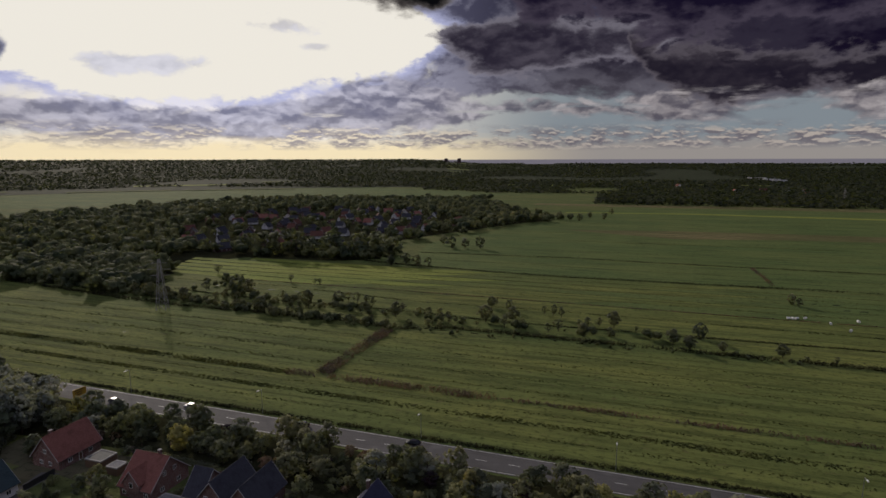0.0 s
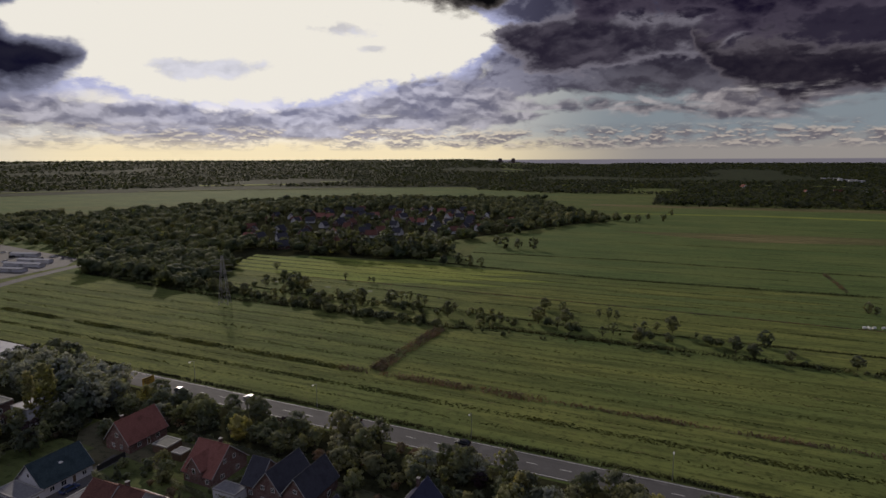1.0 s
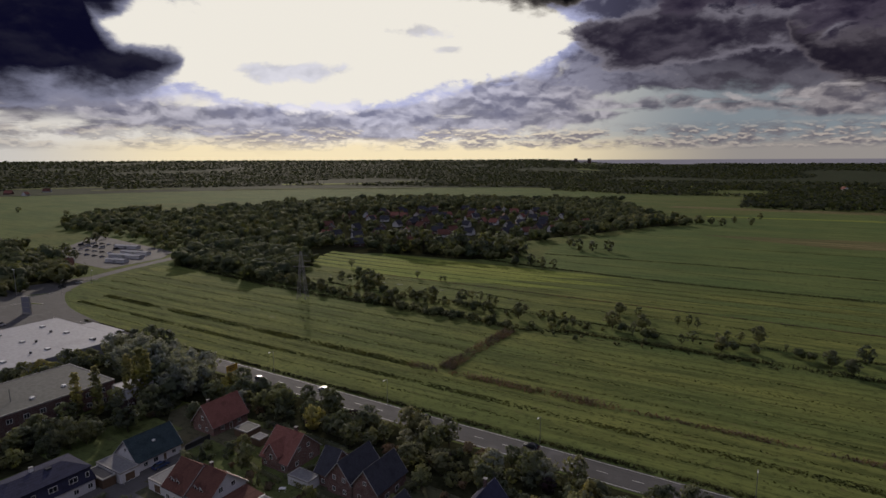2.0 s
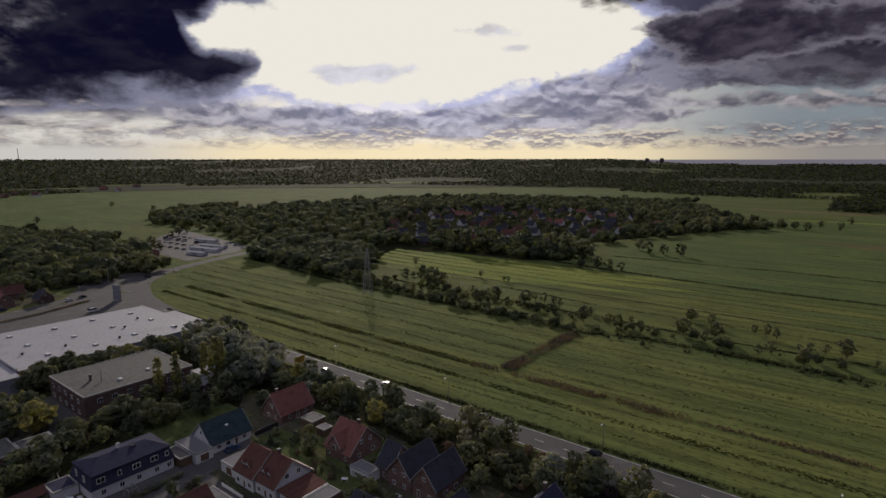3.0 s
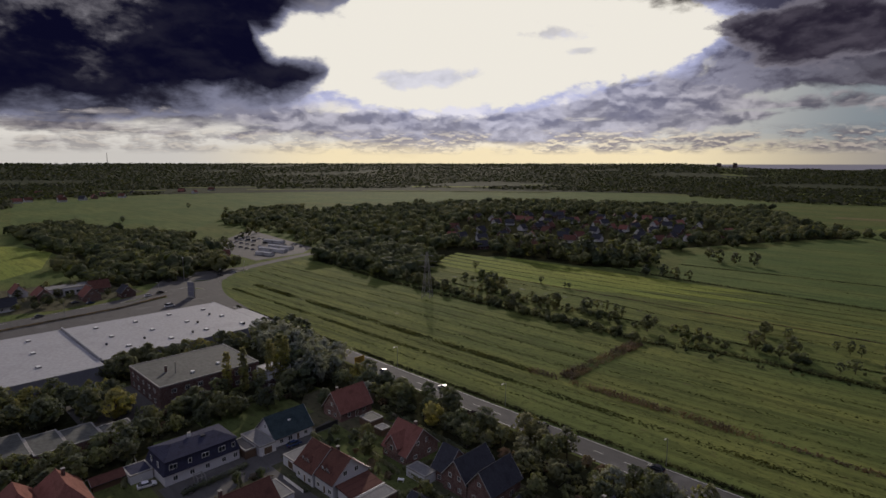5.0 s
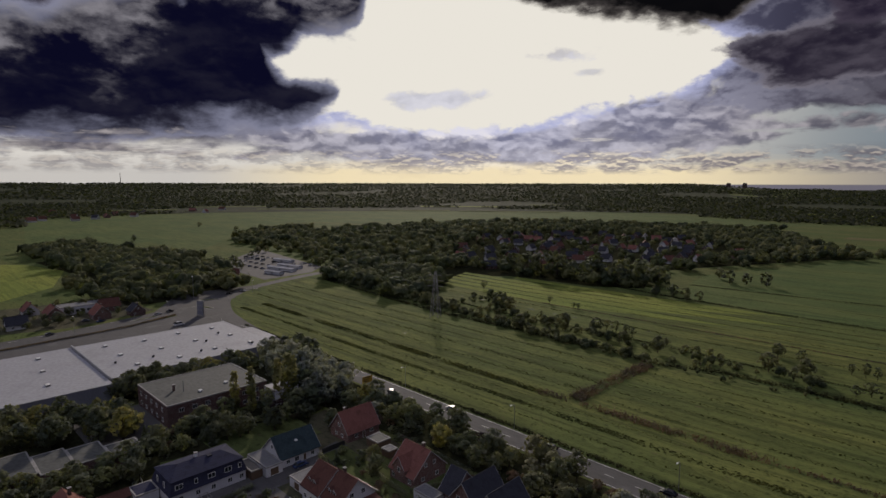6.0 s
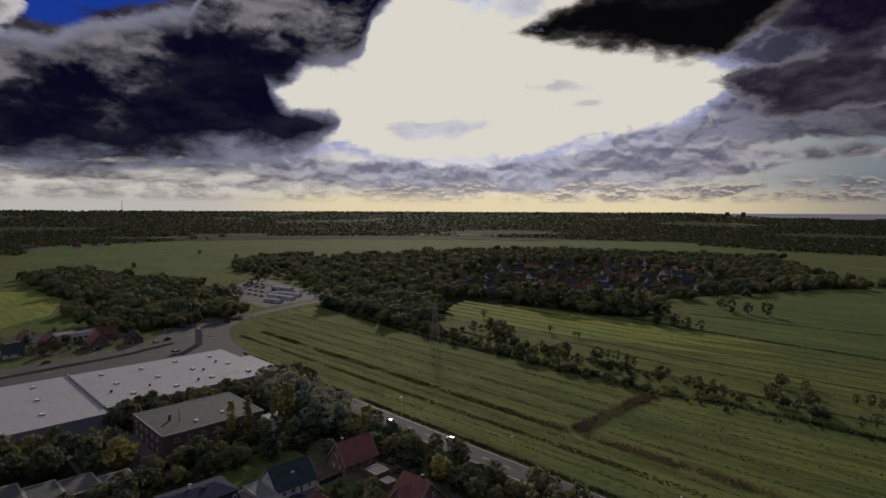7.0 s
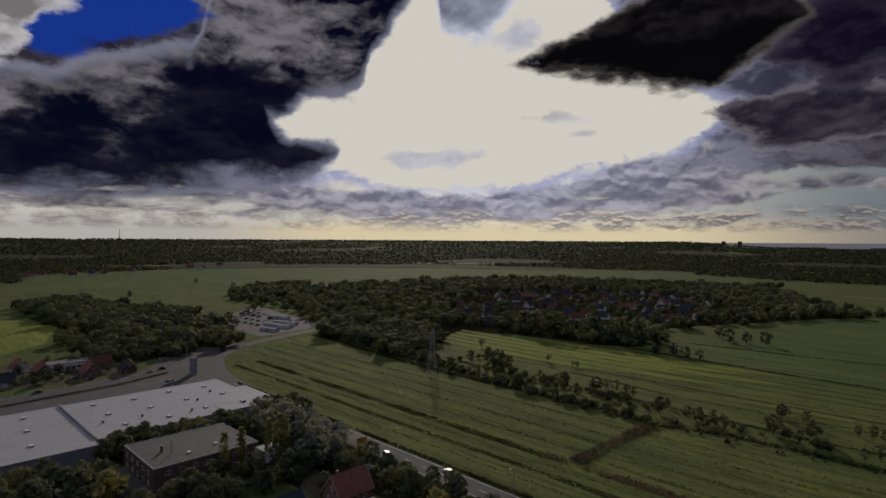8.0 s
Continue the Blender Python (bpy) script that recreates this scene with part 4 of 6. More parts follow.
def cross_gable(t, x, y0, y1, width, eave, ridge, wall, roof, window=True):
    """A small gable on the -y side of a house, its ridge running back along y from y0 to y1."""
    bm = bmesh.new()
    h = width / 2
    f = [bm.verts.new(p) for p in ((x - h, y0, eave - 2.2), (x + h, y0, eave - 2.2), (x + h, y0, eave), (x, y0, ridge - 0.1), (x - h, y0, eave))]
    b = [bm.verts.new((v.co.x, y1, v.co.z)) for v in f]
    bm.faces.new(f)
    bm.faces.new(b[::-1])
    for i in range(5):
        bm.faces.new((f[i], b[i], b[(i + 1) % 5], f[(i + 1) % 5]))
    bmesh.ops.recalc_face_normals(bm, faces=bm.faces[:])
    d = part("dormer", bm, M[wall], t)
    k = (ridge - eave) / h
    for s in (-1, 1):
        bm = bmesh.new()
        o = 0.3
        c = [(x + s * (h + o), y0 - o, eave - o * k), (x + s * (h + o), y1, eave - o * k), (x, y1, ridge), (x, y0 - o, ridge)]
        if s < 0:
            c = c[::-1]
        slab(bm, [(p[0], p[1], p[2] + 0.1) for p in c], 0.14)
        part("dormer_roof", bm, M[roof], d)
        bm = bmesh.new()
        c = [(x + s * (h + o), y0 - o - 0.05, eave - o * k + 0.14), (x, y0 - o - 0.05, ridge + 0.14)]
        tube(bm, c[0], c[1], 0.07, 0.07, 4)
        part("verge_board", bm, M["verge"], d)
    if window:
        fr = part("window", boxes((x - 0.5, y0 - 0.07, eave - 1.3, x + 0.5, y0 + 0.02, eave + 0.1)), M["trim"], d)
        part("pane", boxes((x - 0.4, y0 - 0.09, eave - 1.2, x + 0.4, y0 - 0.071, eave)), M["glass"], fr)


def flat_building(name, x0, y0, x1, y1, h, wall, roof, label, cat, rim="concrete", rim_h=0.35):
    t = thing(name, pose((x0 + x1) / 2, (y0 + y1) / 2, 0), label, cat)
    hx, hy = (x1 - x0) / 2, (y1 - y0) / 2
    part("wall", boxes((-hx, -hy, 0, hx, hy, h - 0.25)), M[wall], t)
    part("roof", boxes((-hx + 0.3, -hy + 0.3, h - 0.25, hx - 0.3, hy - 0.3, h)), M[roof], t)
    for k, r in enumerate(((-hx - 0.08, -hy - 0.08, hx + 0.08, -hy + 0.3), (-hx - 0.08, hy - 0.3, hx + 0.08, hy + 0.08), (-hx - 0.08, -hy + 0.3, -hx + 0.3, hy - 0.3), (hx - 0.3, -hy + 0.3, hx + 0.08, hy - 0.3))):
        part("parapet", boxes((r[0], r[1], h - 0.249, r[2], r[3], h - 0.25 + rim_h)), M[rim], t)
    return t, hx, hy


# supermarket hall
t, hx, hy = flat_building("supermarket", -294, 58, -235.5, 128, 6.0, "grey_wall", "roof_white", "long grey supermarket hall with a pale flat roof", "supermarket", "roof_white", 0.3)
t2, hx2, hy2 = flat_building("warehouse", -294, -70, -229, 57.2, 6.0, "grey_wall", "roof_white", "grey warehouse with a pale flat roof beside the supermarket", "warehouse", "roof_white", 0.3)
part("fire_wall", boxes((-29.2, -35.4, 5.9, 29.2, -34.9, 7.0)), M["roof_white"], t)


def skylight(parent, x, y):
    c = part("skylight", boxes((x - 1.1, y - 0.8, 6.0, x + 1.1, y + 0.8, 6.45)), M["concrete"], parent)
    bm = bmesh.new()
    slab(bm, [(x - 1.0, y - 0.7, 6.6), (x + 1.0, y - 0.7, 6.6), (x + 1.0, y + 0.7, 6.6), (x - 1.0, y + 0.7, 6.6)], 0.14)
    part("dome", bm, M["trim"], c)


for ix in range(3):
    for iy in range(4):
        skylight(t, -20 + ix * 19 + (iy % 2) * 2, -24 + iy * 16 + ix)
for ix in range(3):
    for iy in range(4):
        skylight(t2, -22 + ix * 20, 50 - iy * 16 - ix * 2)
for x, y in ((12, -14), (18, 4), (4, 12), (-6, 22), (22, 26), (10, -28)):
    p = part("roof_vent", boxes((x - 0.35, y - 0.35, 6.0, x + 0.35, y + 0.35, 6.9)), M["dark_metal"], t)
    part("cap", boxes((x - 0.5, y - 0.5, 6.9, x + 0.5, y + 0.5, 7.0)), M["metal"], p)
for k in range(6):
    opening(t2, "E", 40 - k * 2.2, 1.6, 1.4, 1.6, hx2, hy2)
for k in range(2):
    opening(t, "E", -24 + k * 5, 1.5, 2.4, 2.6, hx, hy, True, "dark_metal")
can = thing("entrance_canopy", pose(-262, 131.5, 0), "white flat canopy over the supermarket entrance", "canopy")
part("roof", boxes((-13, -3.4, 4.6, 13, 3.4, 5.0)), M["roof_white"], can)
for x in (-12, -4, 4, 12):
    part("post", tube(bmesh.new(), (x, 3.0, 0), (x, 3.0, 4.6), 0.12, 0.12, 8), M["metal"], can)

# two-storey brick office
t, hx, hy = flat_building("office", -217, 62, -188, 97, 7.5, "brick_dark", "roof_felt", "two-storey dark brick office with a grey felt roof", "office building", "concrete", 0.4)
for k in range(7):
    for z in (1.7, 5.2):
        opening(t, "E", -13 + k * 4.4, z, 1.6, 1.5, hx, hy)
for k in range(5):
    for z in (1.7, 5.2):
        opening(t, "S", -11 + k * 5.2, z, 1.6, 1.5, hx, hy)
chimney(t, 1.0, -10.5, 7.5, 9.6)
part("flue", tube(bmesh.new(), (4.5, -8.5, 7.5), (4.5, -8.5, 11.5), 0.15, 0.15, 6), M["metal"], t)
for x, y in ((8, -4), (6, 6), (10, 8)):
    part("roof_vent", boxes((x - 0.7, y - 0.5, 7.5, x + 0.7, y + 0.5, 8.0)), M["trim"], t)
t, hx, hy = flat_building("annex", -187, 95.5, -179, 105, 6.2, "white_wall", "roof_white", "white rendered annex behind poplars", "annex")
part("mast", tube(bmesh.new(), (2.5, 3, 6.2), (2.5, 3, 11), 0.12, 0.08, 6), M["metal"], t)
for k in range(2):
    opening(t, "S", -2 + 4 * k, 3.6, 1.4, 1.4, hx, hy)

# low flat-roofed building, stepped
for x0, y0, x1, y1 in ((-193, 8, -176, 25), (-188, 25.2, -174, 33), (-186, 33.2, -174, 41.5), (-181, 41.7, -172, 50), (-196, -14, -178, 7.8)):
    flat_building("pavilion", x0, y0, x1, y1, 3.5, "brick_dark", "roof_felt", "low flat-roofed pavilion with a pale roof edge", "pavilion", "concrete", 0.3)

# --- houses
t = house(-142.4, 103.6, 90, 12.2, 9.4, 3.0, 8.5, "brick", "tile_red", "brick house with a steep red tiled roof",
          [("S", -3, 1.5, 1.2, 1.2), ("S", 0, 1.1, 1.0, 2.1, 1), ("S", 3, 1.5, 1.2, 1.2), ("W", -1.6, 1.5, 1.1, 1.2), ("W", 1.6, 1.5, 1.1, 1.2), ("W", 0, 4.6, 1.1, 1.2)], [(-3.2, 1.2, 6.4, 9.0)])
t = house(-143, 81, 90, 12.4, 10.0, 2.9, 7.6, "white_wall", "tile_green", "white house with a dark green tiled roof",
          [("S", -4, 1.4, 1.2, 1.2), ("S", -1.2, 1.4, 1.4, 1.4), ("S", 1.4, 1.05, 1.0, 2.1, 1), ("S", 4, 1.4, 1.2, 1.2), ("W", 0, 4.9, 1.1, 1.2), ("W", -2.6, 1.4, 1.2, 1.2)])
part("roof_window", boxes((-0.3, -2.75, 5.45, 0.5, -2.1, 5.75)), M["trim"], t)
t, hx, hy = flat_building("garage", -147.5, 69.5, -136.5, 74.4, 2.9, "white_wall", "roof_gravel", "white flat-roofed garage beside the green-roofed house", "garage")
opening(t, "E", 0, 1.15, 2.6, 2.2, hx, hy, True)

t = house(-117.2, 76.6, 0, 7.6, 10.8, 3.9, 8.4, "white_wall", "tile_brown", "white semi-detached house with a brown tiled roof",
          [("S", -2.4, 1.4, 1.3, 1.2), ("S", 0.2, 1.05, 1.0, 2.1, 1), ("S", 2.4, 1.4, 1.3, 1.2), ("W", -2, 1.4, 1.2, 1.2)], group="semi-detached pair")
for x in (-1.7, 0.3):
    cross_gable(t, x, -4.2, -1.4, 1.5, 5.55, 6.15, "white_wall", "tile_brown")
t = house(-109.4, 77.2, 0, 7.6, 10.8, 3.9, 8.4, "white_wall", "tile_brown", "white semi-detached house with a windowed gable and brown roof",
          [("S", -2.4, 1.4, 1.3, 1.2), ("S", 0.2, 1.05, 1.0, 2.1, 1), ("S", 2.4, 1.4, 1.3, 1.2), ("E", -1.7, 5.2, 1.2, 1.3), ("E", 1.7, 5.2, 1.2, 1.3), ("E", 3.6, 2.0, 1.2, 1.2)], [(-2.2, 0.6, 7.6, 9.2)], group="semi-detached pair")
for x in (-1.7, 0.3):
    cross_gable(t, x, -4.2, -1.4, 1.5, 5.55, 6.15, "white_wall", "tile_brown")
t, hx, hy = flat_building("garage", -128.6, 72, -121.4, 80, 2.8, "white_wall", "roof_gravel", "white garage with a flat gravel roof", "garage")
opening(t, "S", 0, 1.15, 2.6, 2.2, hx, hy, True)
t = thing("conservatory", pose(-101.8, 77.3, 0), "annex with a brown lean-to roof and pale edge", "annex")
part("wall", boxes((-3.0, -4.6, 0, 2.4, 4.6, 2.4)), M["white_wall"], t)
bm = slab(bmesh.new(), [(-3.5, -5, 3.4), (2.8, -5, 2.6), (2.8, 5, 2.6), (-3.5, 5, 3.4)], 0.18)
part("roof", bm, M["tile_brown"], t)
part("edge", boxes((2.83, -5, 2.45, 2.98, 5, 2.75)), M["trim"], t)
t, hx, hy = flat_building("shed", -98.4, 72.5, -94, 82, 2.6, "wood", "roof_gravel", "long garden shed with a pale flat roof", "shed")

t = house(-108.6, 100, 0, 9.6, 12.0, 3.0, 8.6, "brick", "tile_red", "brick house with a red tiled roof and cross gable",
          [("S", -3.4, 1.4, 1.1, 1.2), ("S", 3.2, 1.4, 1.2, 1.2), ("E", -1.6, 5.0, 1.0, 1.2), ("E", 1.6, 5.0, 1.0, 1.2), ("E", -2.6, 1.5, 1.2, 1.2), ("E", 2.6, 1.5, 1.2, 1.2)], [(1.4, 0.8, 7.8, 9.4)])
cross_gable(t, -0.4, -6.6, -1.6, 4.6, 4.4, 7.4, "brick", "tile_red")

t = house(-86.2, 99.6, 90, 11.4, 7.6, 4.2, 8.7, "brick", "tile_dark", "brick terraced house with steep anthracite roof",
          [("W", -1.7, 1.4, 1.0, 1.2), ("W", 1.7, 1.4, 1.0, 1.2), ("W", -1.5, 4.4, 1.0, 1.2), ("W", 1.5, 4.4, 1.0, 1.2)], group="twin gabled houses")
t = house(-78.5, 99.8, 90, 11.4, 7.4, 4.2, 8.7, "brick", "tile_dark", "brick terraced house with steep anthracite roof and round gable window",
          [("W", -1.7, 1.4, 1.0, 1.2), ("W", 1.7, 1.05, 1.0, 2.1, 1), ("W", 0, 5.4, 1.0, 1.0), ("S", 2, 1.5, 1.4, 1.4), ("S", -2, 1.5, 1.4, 1.4)], group="twin gabled houses")
t = house(-92.4, 99.2, 0, 4.6, 8.6, 3.6, 8.2, "brick", "tile_dark", "brick side wing with a steep anthracite roof", [("S", 0, 1.4, 1.1, 1.2), ("W", 0, 4.4, 1.0, 1.1)])
t = house(-52, 104, 90, 9.0, 8.0, 3.0, 7.4, "brick", "tile_blue", "house with a dark blue roof among garden trees", [("W", 0, 4.4, 1.0, 1.1)], [(2, 1, 6, 8.4)])
t = house(-69, 92.5, 90, 8.0, 6.0, 2.6, 5.6, "brick", "tile_dark", "small brick outbuilding with a dark ridge roof", [("W", 0, 1.4, 1.0, 1.1)])


def mansard_house():
    t = thing("house", pose(-146, 55.5, 0), "long white house with a blue tiled mansard roof", "house")
    hx, hy = 6.0, 9.8
    part("wall", boxes((-hx, -hy, 0, hx, hy, 3.0)), M["white_wall"], t)
    bm = bmesh.new()
    lo = [(-hx - 0.35, -hy - 0.35, 2.85), (hx + 0.35, -hy - 0.35, 2.85), (hx + 0.35, hy + 0.35, 2.85), (-hx - 0.35, hy + 0.35, 2.85)]
    hi = [(-hx + 0.7, -hy + 0.7, 6.1), (hx - 0.7, -hy + 0.7, 6.1), (hx - 0.7, hy - 0.7, 6.1), (-hx + 0.7, hy - 0.7, 6.1)]
    a, b = [bm.verts.new(p) for p in lo], [bm.verts.new(p) for p in hi]
    for i in range(4):
        bm.faces.new((a[i], a[(i + 1) % 4], b[(i + 1) % 4], b[i]))
    bm.faces.new(a[::-1])
    bm.faces.new(b)
    part("mansard", bm, M["tile_blue"], t)
    for c in ([(hx - 0.2, -hy + 0.2, 6.1), (hx - 0.2, hy - 0.2, 6.1), (0, hy - 4.2, 7.7), (0, -hy + 4.2, 7.7)], [(-hx + 0.2, hy - 0.2, 6.1), (-hx + 0.2, -hy + 0.2, 6.1), (0, -hy + 4.2, 7.7), (0, hy - 4.2, 7.7)],
              [(-hx + 0.2, -hy + 0.2, 6.1), (hx - 0.2, -hy + 0.2, 6.1), (0, -hy + 4.2, 7.7)], [(hx - 0.2, hy - 0.2, 6.1), (-hx + 0.2, hy - 0.2, 6.1), (0, hy - 4.2, 7.7)]):
        part("roof_slope", slab(bmesh.new(), [(p[0], p[1], p[2] + 0.14) for p in c], 0.16), M["tile_blue"], t)
    for y, w in ((-7.6, 1.9), (-3.4, 0.9), (0.6, 1.9), (5.0, 1.9), (8.2, 0.9)):
        opening(t, "E", y, 4.7, w, 1.35, hx + 0.02, hy)
        opening(t, "E", y + 0.4, 1.5, 1.2, 1.3, hx, hy)
    for x in (-2.5, 2.0):
        opening(t, "S", x, 4.6, 1.1, 1.6, hx, hy + 0.02)
    chimney(t, -1.4, -0.4, 7.2, 8.6, "trim")
    part("roof_hatch", boxes((0.4, 1.6, 7.3, 1.4, 2.8, 7.9)), M["tile_dark"], t)


mansard_house()
t, hx, hy = flat_building("garage", -153, 40, -147, 45.4, 2.5, "white_wall", "tile_blue", "low white garage beside the blue-roofed house", "garage")
t, hx, hy = flat_building("carport", -146, 66, -138, 69.2, 2.6, "wood", "tile_dark", "dark flat-roofed carport beside the lane", "carport")
t = house(-146, 25.5, 0, 17, 10, 3.4, 9.2, "brick", "tile_red", "large brick house with a weathered red hipped roof", [("E", -2, 1.5, 1.3, 1.3), ("E", 2, 1.5, 1.3, 1.3)], [(-2, 1, 8.2, 9.9)], hip=4.6)
t = house(-149, 17.5, 0, 14, 9, 3.4, 8.6, "brick", "tile_red", "brick house with a weathered red hipped roof", [("E", 0, 1.5, 1.3, 1.3)], hip=4.2)
t = house(-115.5, 52.5, 90, 16, 9.6, 3.0, 6.6, "white_wall", "tile_brown", "white house with a broad brown-red roof", [("W", 0, 1.4, 1.2, 1.2)], [(-3, 1.4, 5.2, 7.4)])
t, hx, hy = flat_building("garage", -119.5, 61, -111, 64.6, 2.8, "white_wall", "roof_gravel", "flat-roofed garage with pale roof edge", "garage")
t, hx, hy = flat_building("shed", -133, 101, -127.5, 106, 2.4, "wood", "roof_felt", "garden shed with a grey felt roof", "shed")
t, hx, hy = flat_building("shed", -124.5, 100, -121, 103.2, 2.3, "wood", "roof_gravel", "small garden shed with a pale roof", "shed")
t, hx, hy = flat_building("garage", -100.5, 91, -93.6, 95, 2.6, "white_wall", "roof_gravel", "garage with a pale flat roof beside a clipped hedge", "garage")
t = house(-88, 84, 0, 5, 3.6, 2.0, 3.2, "wood", "tile_dark", "wooden garden house with a dark roof", [("S", 0, 1.0, 0.9, 1.9, 1)])
t = house(-152, 36, 90, 7, 4, 2.0, 3.0, "wood", "tile_brown", "brown wooden garden shed with a low roof")

# --- row of houses over the side road, and the village
r = random.Random(21)
WALLS, ROOFS = ("brick", "white_wall", "white_wall", "brick_dark"), ("tile_red", "tile_brown", "tile_dark", "tile_red")
ROW = ((-381, 50, 90, 10, 8, 3.0, 7.0, "white_wall", "tile_dark"), (-396, 70, 0, 13, 9, 3.4, 7.6, "brick", "tile_red"), (-378, 90, 0, 12, 9, 3.2, 7.8, "brick", "tile_red"),
       (-398, 100, 90, 11, 9, 3.0, 7.4, "brick", "tile_brown"), (-372, 108, 0, 9, 8, 3.0, 6.8, "brick_dark", "tile_dark"), (-418, 62, 0, 12, 8, 3.0, 7.2, "white_wall", "tile_red"), (-462, 212, 60, 9, 7, 3.2, 7.4, "brick", "tile_brown"))
for cx, cy, turn, ln, wd, ev, rd, wl, rf in ROW:
    house(cx, cy, turn, ln, wd, ev, rd, wl, rf, {"white_wall": "white", "brick": "red brick", "brick_dark": "dark brick"}[wl] + " house with a " + {"tile_dark": "dark", "tile_red": "red", "tile_brown": "brown"}[rf] + " tiled roof by the side road",
          [("S", -2, 1.4, 1.2, 1.2), ("S", 2, 1.4, 1.2, 1.2), ("E", 0, 4.6, 1.0, 1.1), ("E", -2, 1.4, 1.1, 1.2), ("W", 0, 4.6, 1.0, 1.1)], [(1.5, 0.5, rd - 1.2, rd + 0.8)], group="houses by the side road")
VILLAGE = [(-420, 420), (-340, 400), (-230, 440), (-215, 560), (-190, 680), (-330, 820), (-480, 800), (-560, 640)]
for x, y in scatter(VILLAGE, 33, 3, 0.78):
    wl, rf, ln = r.choice(WALLS), r.choice(("tile_dark", "tile_dark", "tile_brown", "tile_dark", "tile_red")), r.uniform(9, 13)
    house(x, y, r.choice((0, 90, 30, 60, 120)), ln, 8.5, 3.2, 7.8, wl, rf, {"white_wall": "white", "brick": "red brick", "brick_dark": "dark brick"}[wl] + " village house with a " + {"tile_dark": "dark", "tile_red": "red", "tile_brown": "brown"}[rf] + " roof among trees",
          [("S", -2, 1.4, 1.2, 1.2), ("S", 2, 1.4, 1.2, 1.2), ("E", 0, 4.6, 1.0, 1.1), ("W", 0, 4.6, 1.0, 1.1)], group="village houses")
t, hx, hy = flat_building("workshop", -410, 74, -398, 98, 5.0, "white_wall", "roof_gravel", "long white workshop with a pale flat roof", "workshop")
for k in range(4):
    opening(t, "E", -9 + 6 * k, 2.2, 2.2, 1.8, hx, hy)
# far settlements near the horizon
r = random.Random(5)
for x, y in ((-1411, 224), (-1765, 328), (-1400, 300), (-1471, 378), (-1474, 437), (-1640, 640), (-1537, 634), (-1668, 738), (-1450, 250), (-1500, 320), (-1560, 420), (-1430, 345), (-1600, 500), (362, 1548), (363, 1390), (380, 1480), (233, 1463), (130, 1723), (300, 1500)):
    wl = r.choice(("white_wall", "brick", "white_wall"))
    t = house(x, y, r.choice((0, 40, 90, 120)), r.uniform(12, 20), 11, 4, 10, wl, r.choice(ROOFS), ("white" if wl == "white_wall" else "red brick") + " house in a far settlement below the horizon", group="far settlements")
for x, y, ln in ((447, 2355, 60), (471, 2246, 50), (474, 2143, 40)):
    t, hx, hy = flat_building("far_hall", x - ln / 2, y - 12, x + ln / 2, y + 12, 9, "white_wall", "roof_white", "long white hall near the coast", "hall")
    t.location.z = rise(x, y)

# ---------------------------------------------------------------- trees, hedges, reeds
def crown_sample(quads, seed):
    """One uneven crown, about 1 wide and 1 high, for woods too far to tell trees apart: overlapping boughs, and loose leaf clumps round them."""
    r = np.random.RandomState(seed)
    lobes = [(np.array((0.0, 0.0, 0.58)), 0.36)] + [(np.array((math.cos(a) * d, math.sin(a) * d, z)), s) for a, d, z, s in
             ((k * 1.05 + r.uniform(-0.3, 0.3), r.uniform(0.22, 0.34), r.uniform(0.22, 0.74), r.uniform(0.15, 0.25)) for k in range(7))]
    pts, outs = [], []
    while len(pts) < quads:
        c, s = lobes[r.randint(8)]
        q = r.normal(size=3)
        q /= np.linalg.norm(q)
        p = c + q * s * r.uniform(0.88, 1.30)
        if p[2] < 0.04 or any(np.linalg.norm(p - o) < 0.8 * e for o, e in lobes):
            continue
        pts.append(p)
        outs.append(q * 0.6 + (p - (0, 0, 0.45)))
    # boughs: each a lumpy shell of small four-sided faces
    steps = (-1.0, 0.0, 1.0)
    quad_v, quad_n = [], []
    for c, s in lobes:
        lump = r.uniform(0, 50)
        for axis in range(3):
            for side in (-1, 1):
                for i in range(2):
                    for j in range(2):
                        vs, ns = [], []
                        for u, w in ((i, j), (i + 1, j), (i + 1, j + 1), (i, j + 1)):
                            p = np.zeros(3)
                            p[axis], p[(axis + 1) % 3], p[(axis + 2) % 3] = side, steps[u], steps[w]
                            p /= np.linalg.norm(p)
                            k = 0.84 + 0.5 * noise.noise((p[0] * 1.9 + lump, p[1] * 1.9, p[2] * 1.9))
                            vs.append(c + p * s * k)
                            ns.append(p * 0.6 + (vs[-1] - (0, 0, 0.45)))
                        mid = sum(vs) / 4
                        if mid[2] < 0.02 or any(np.linalg.norm(mid - o) < 0.8 * e for o, e in lobes if o is not c):
                            continue
                        quad_v += vs if side > 0 else vs[::-1]
                        quad_n += ns if side > 0 else ns[::-1]
    return np.array(pts), np.array(outs), np.array(quad_v), np.array(quad_n)


SAMPLES = [crown_sample(190, 300 + k) for k in range(8)]


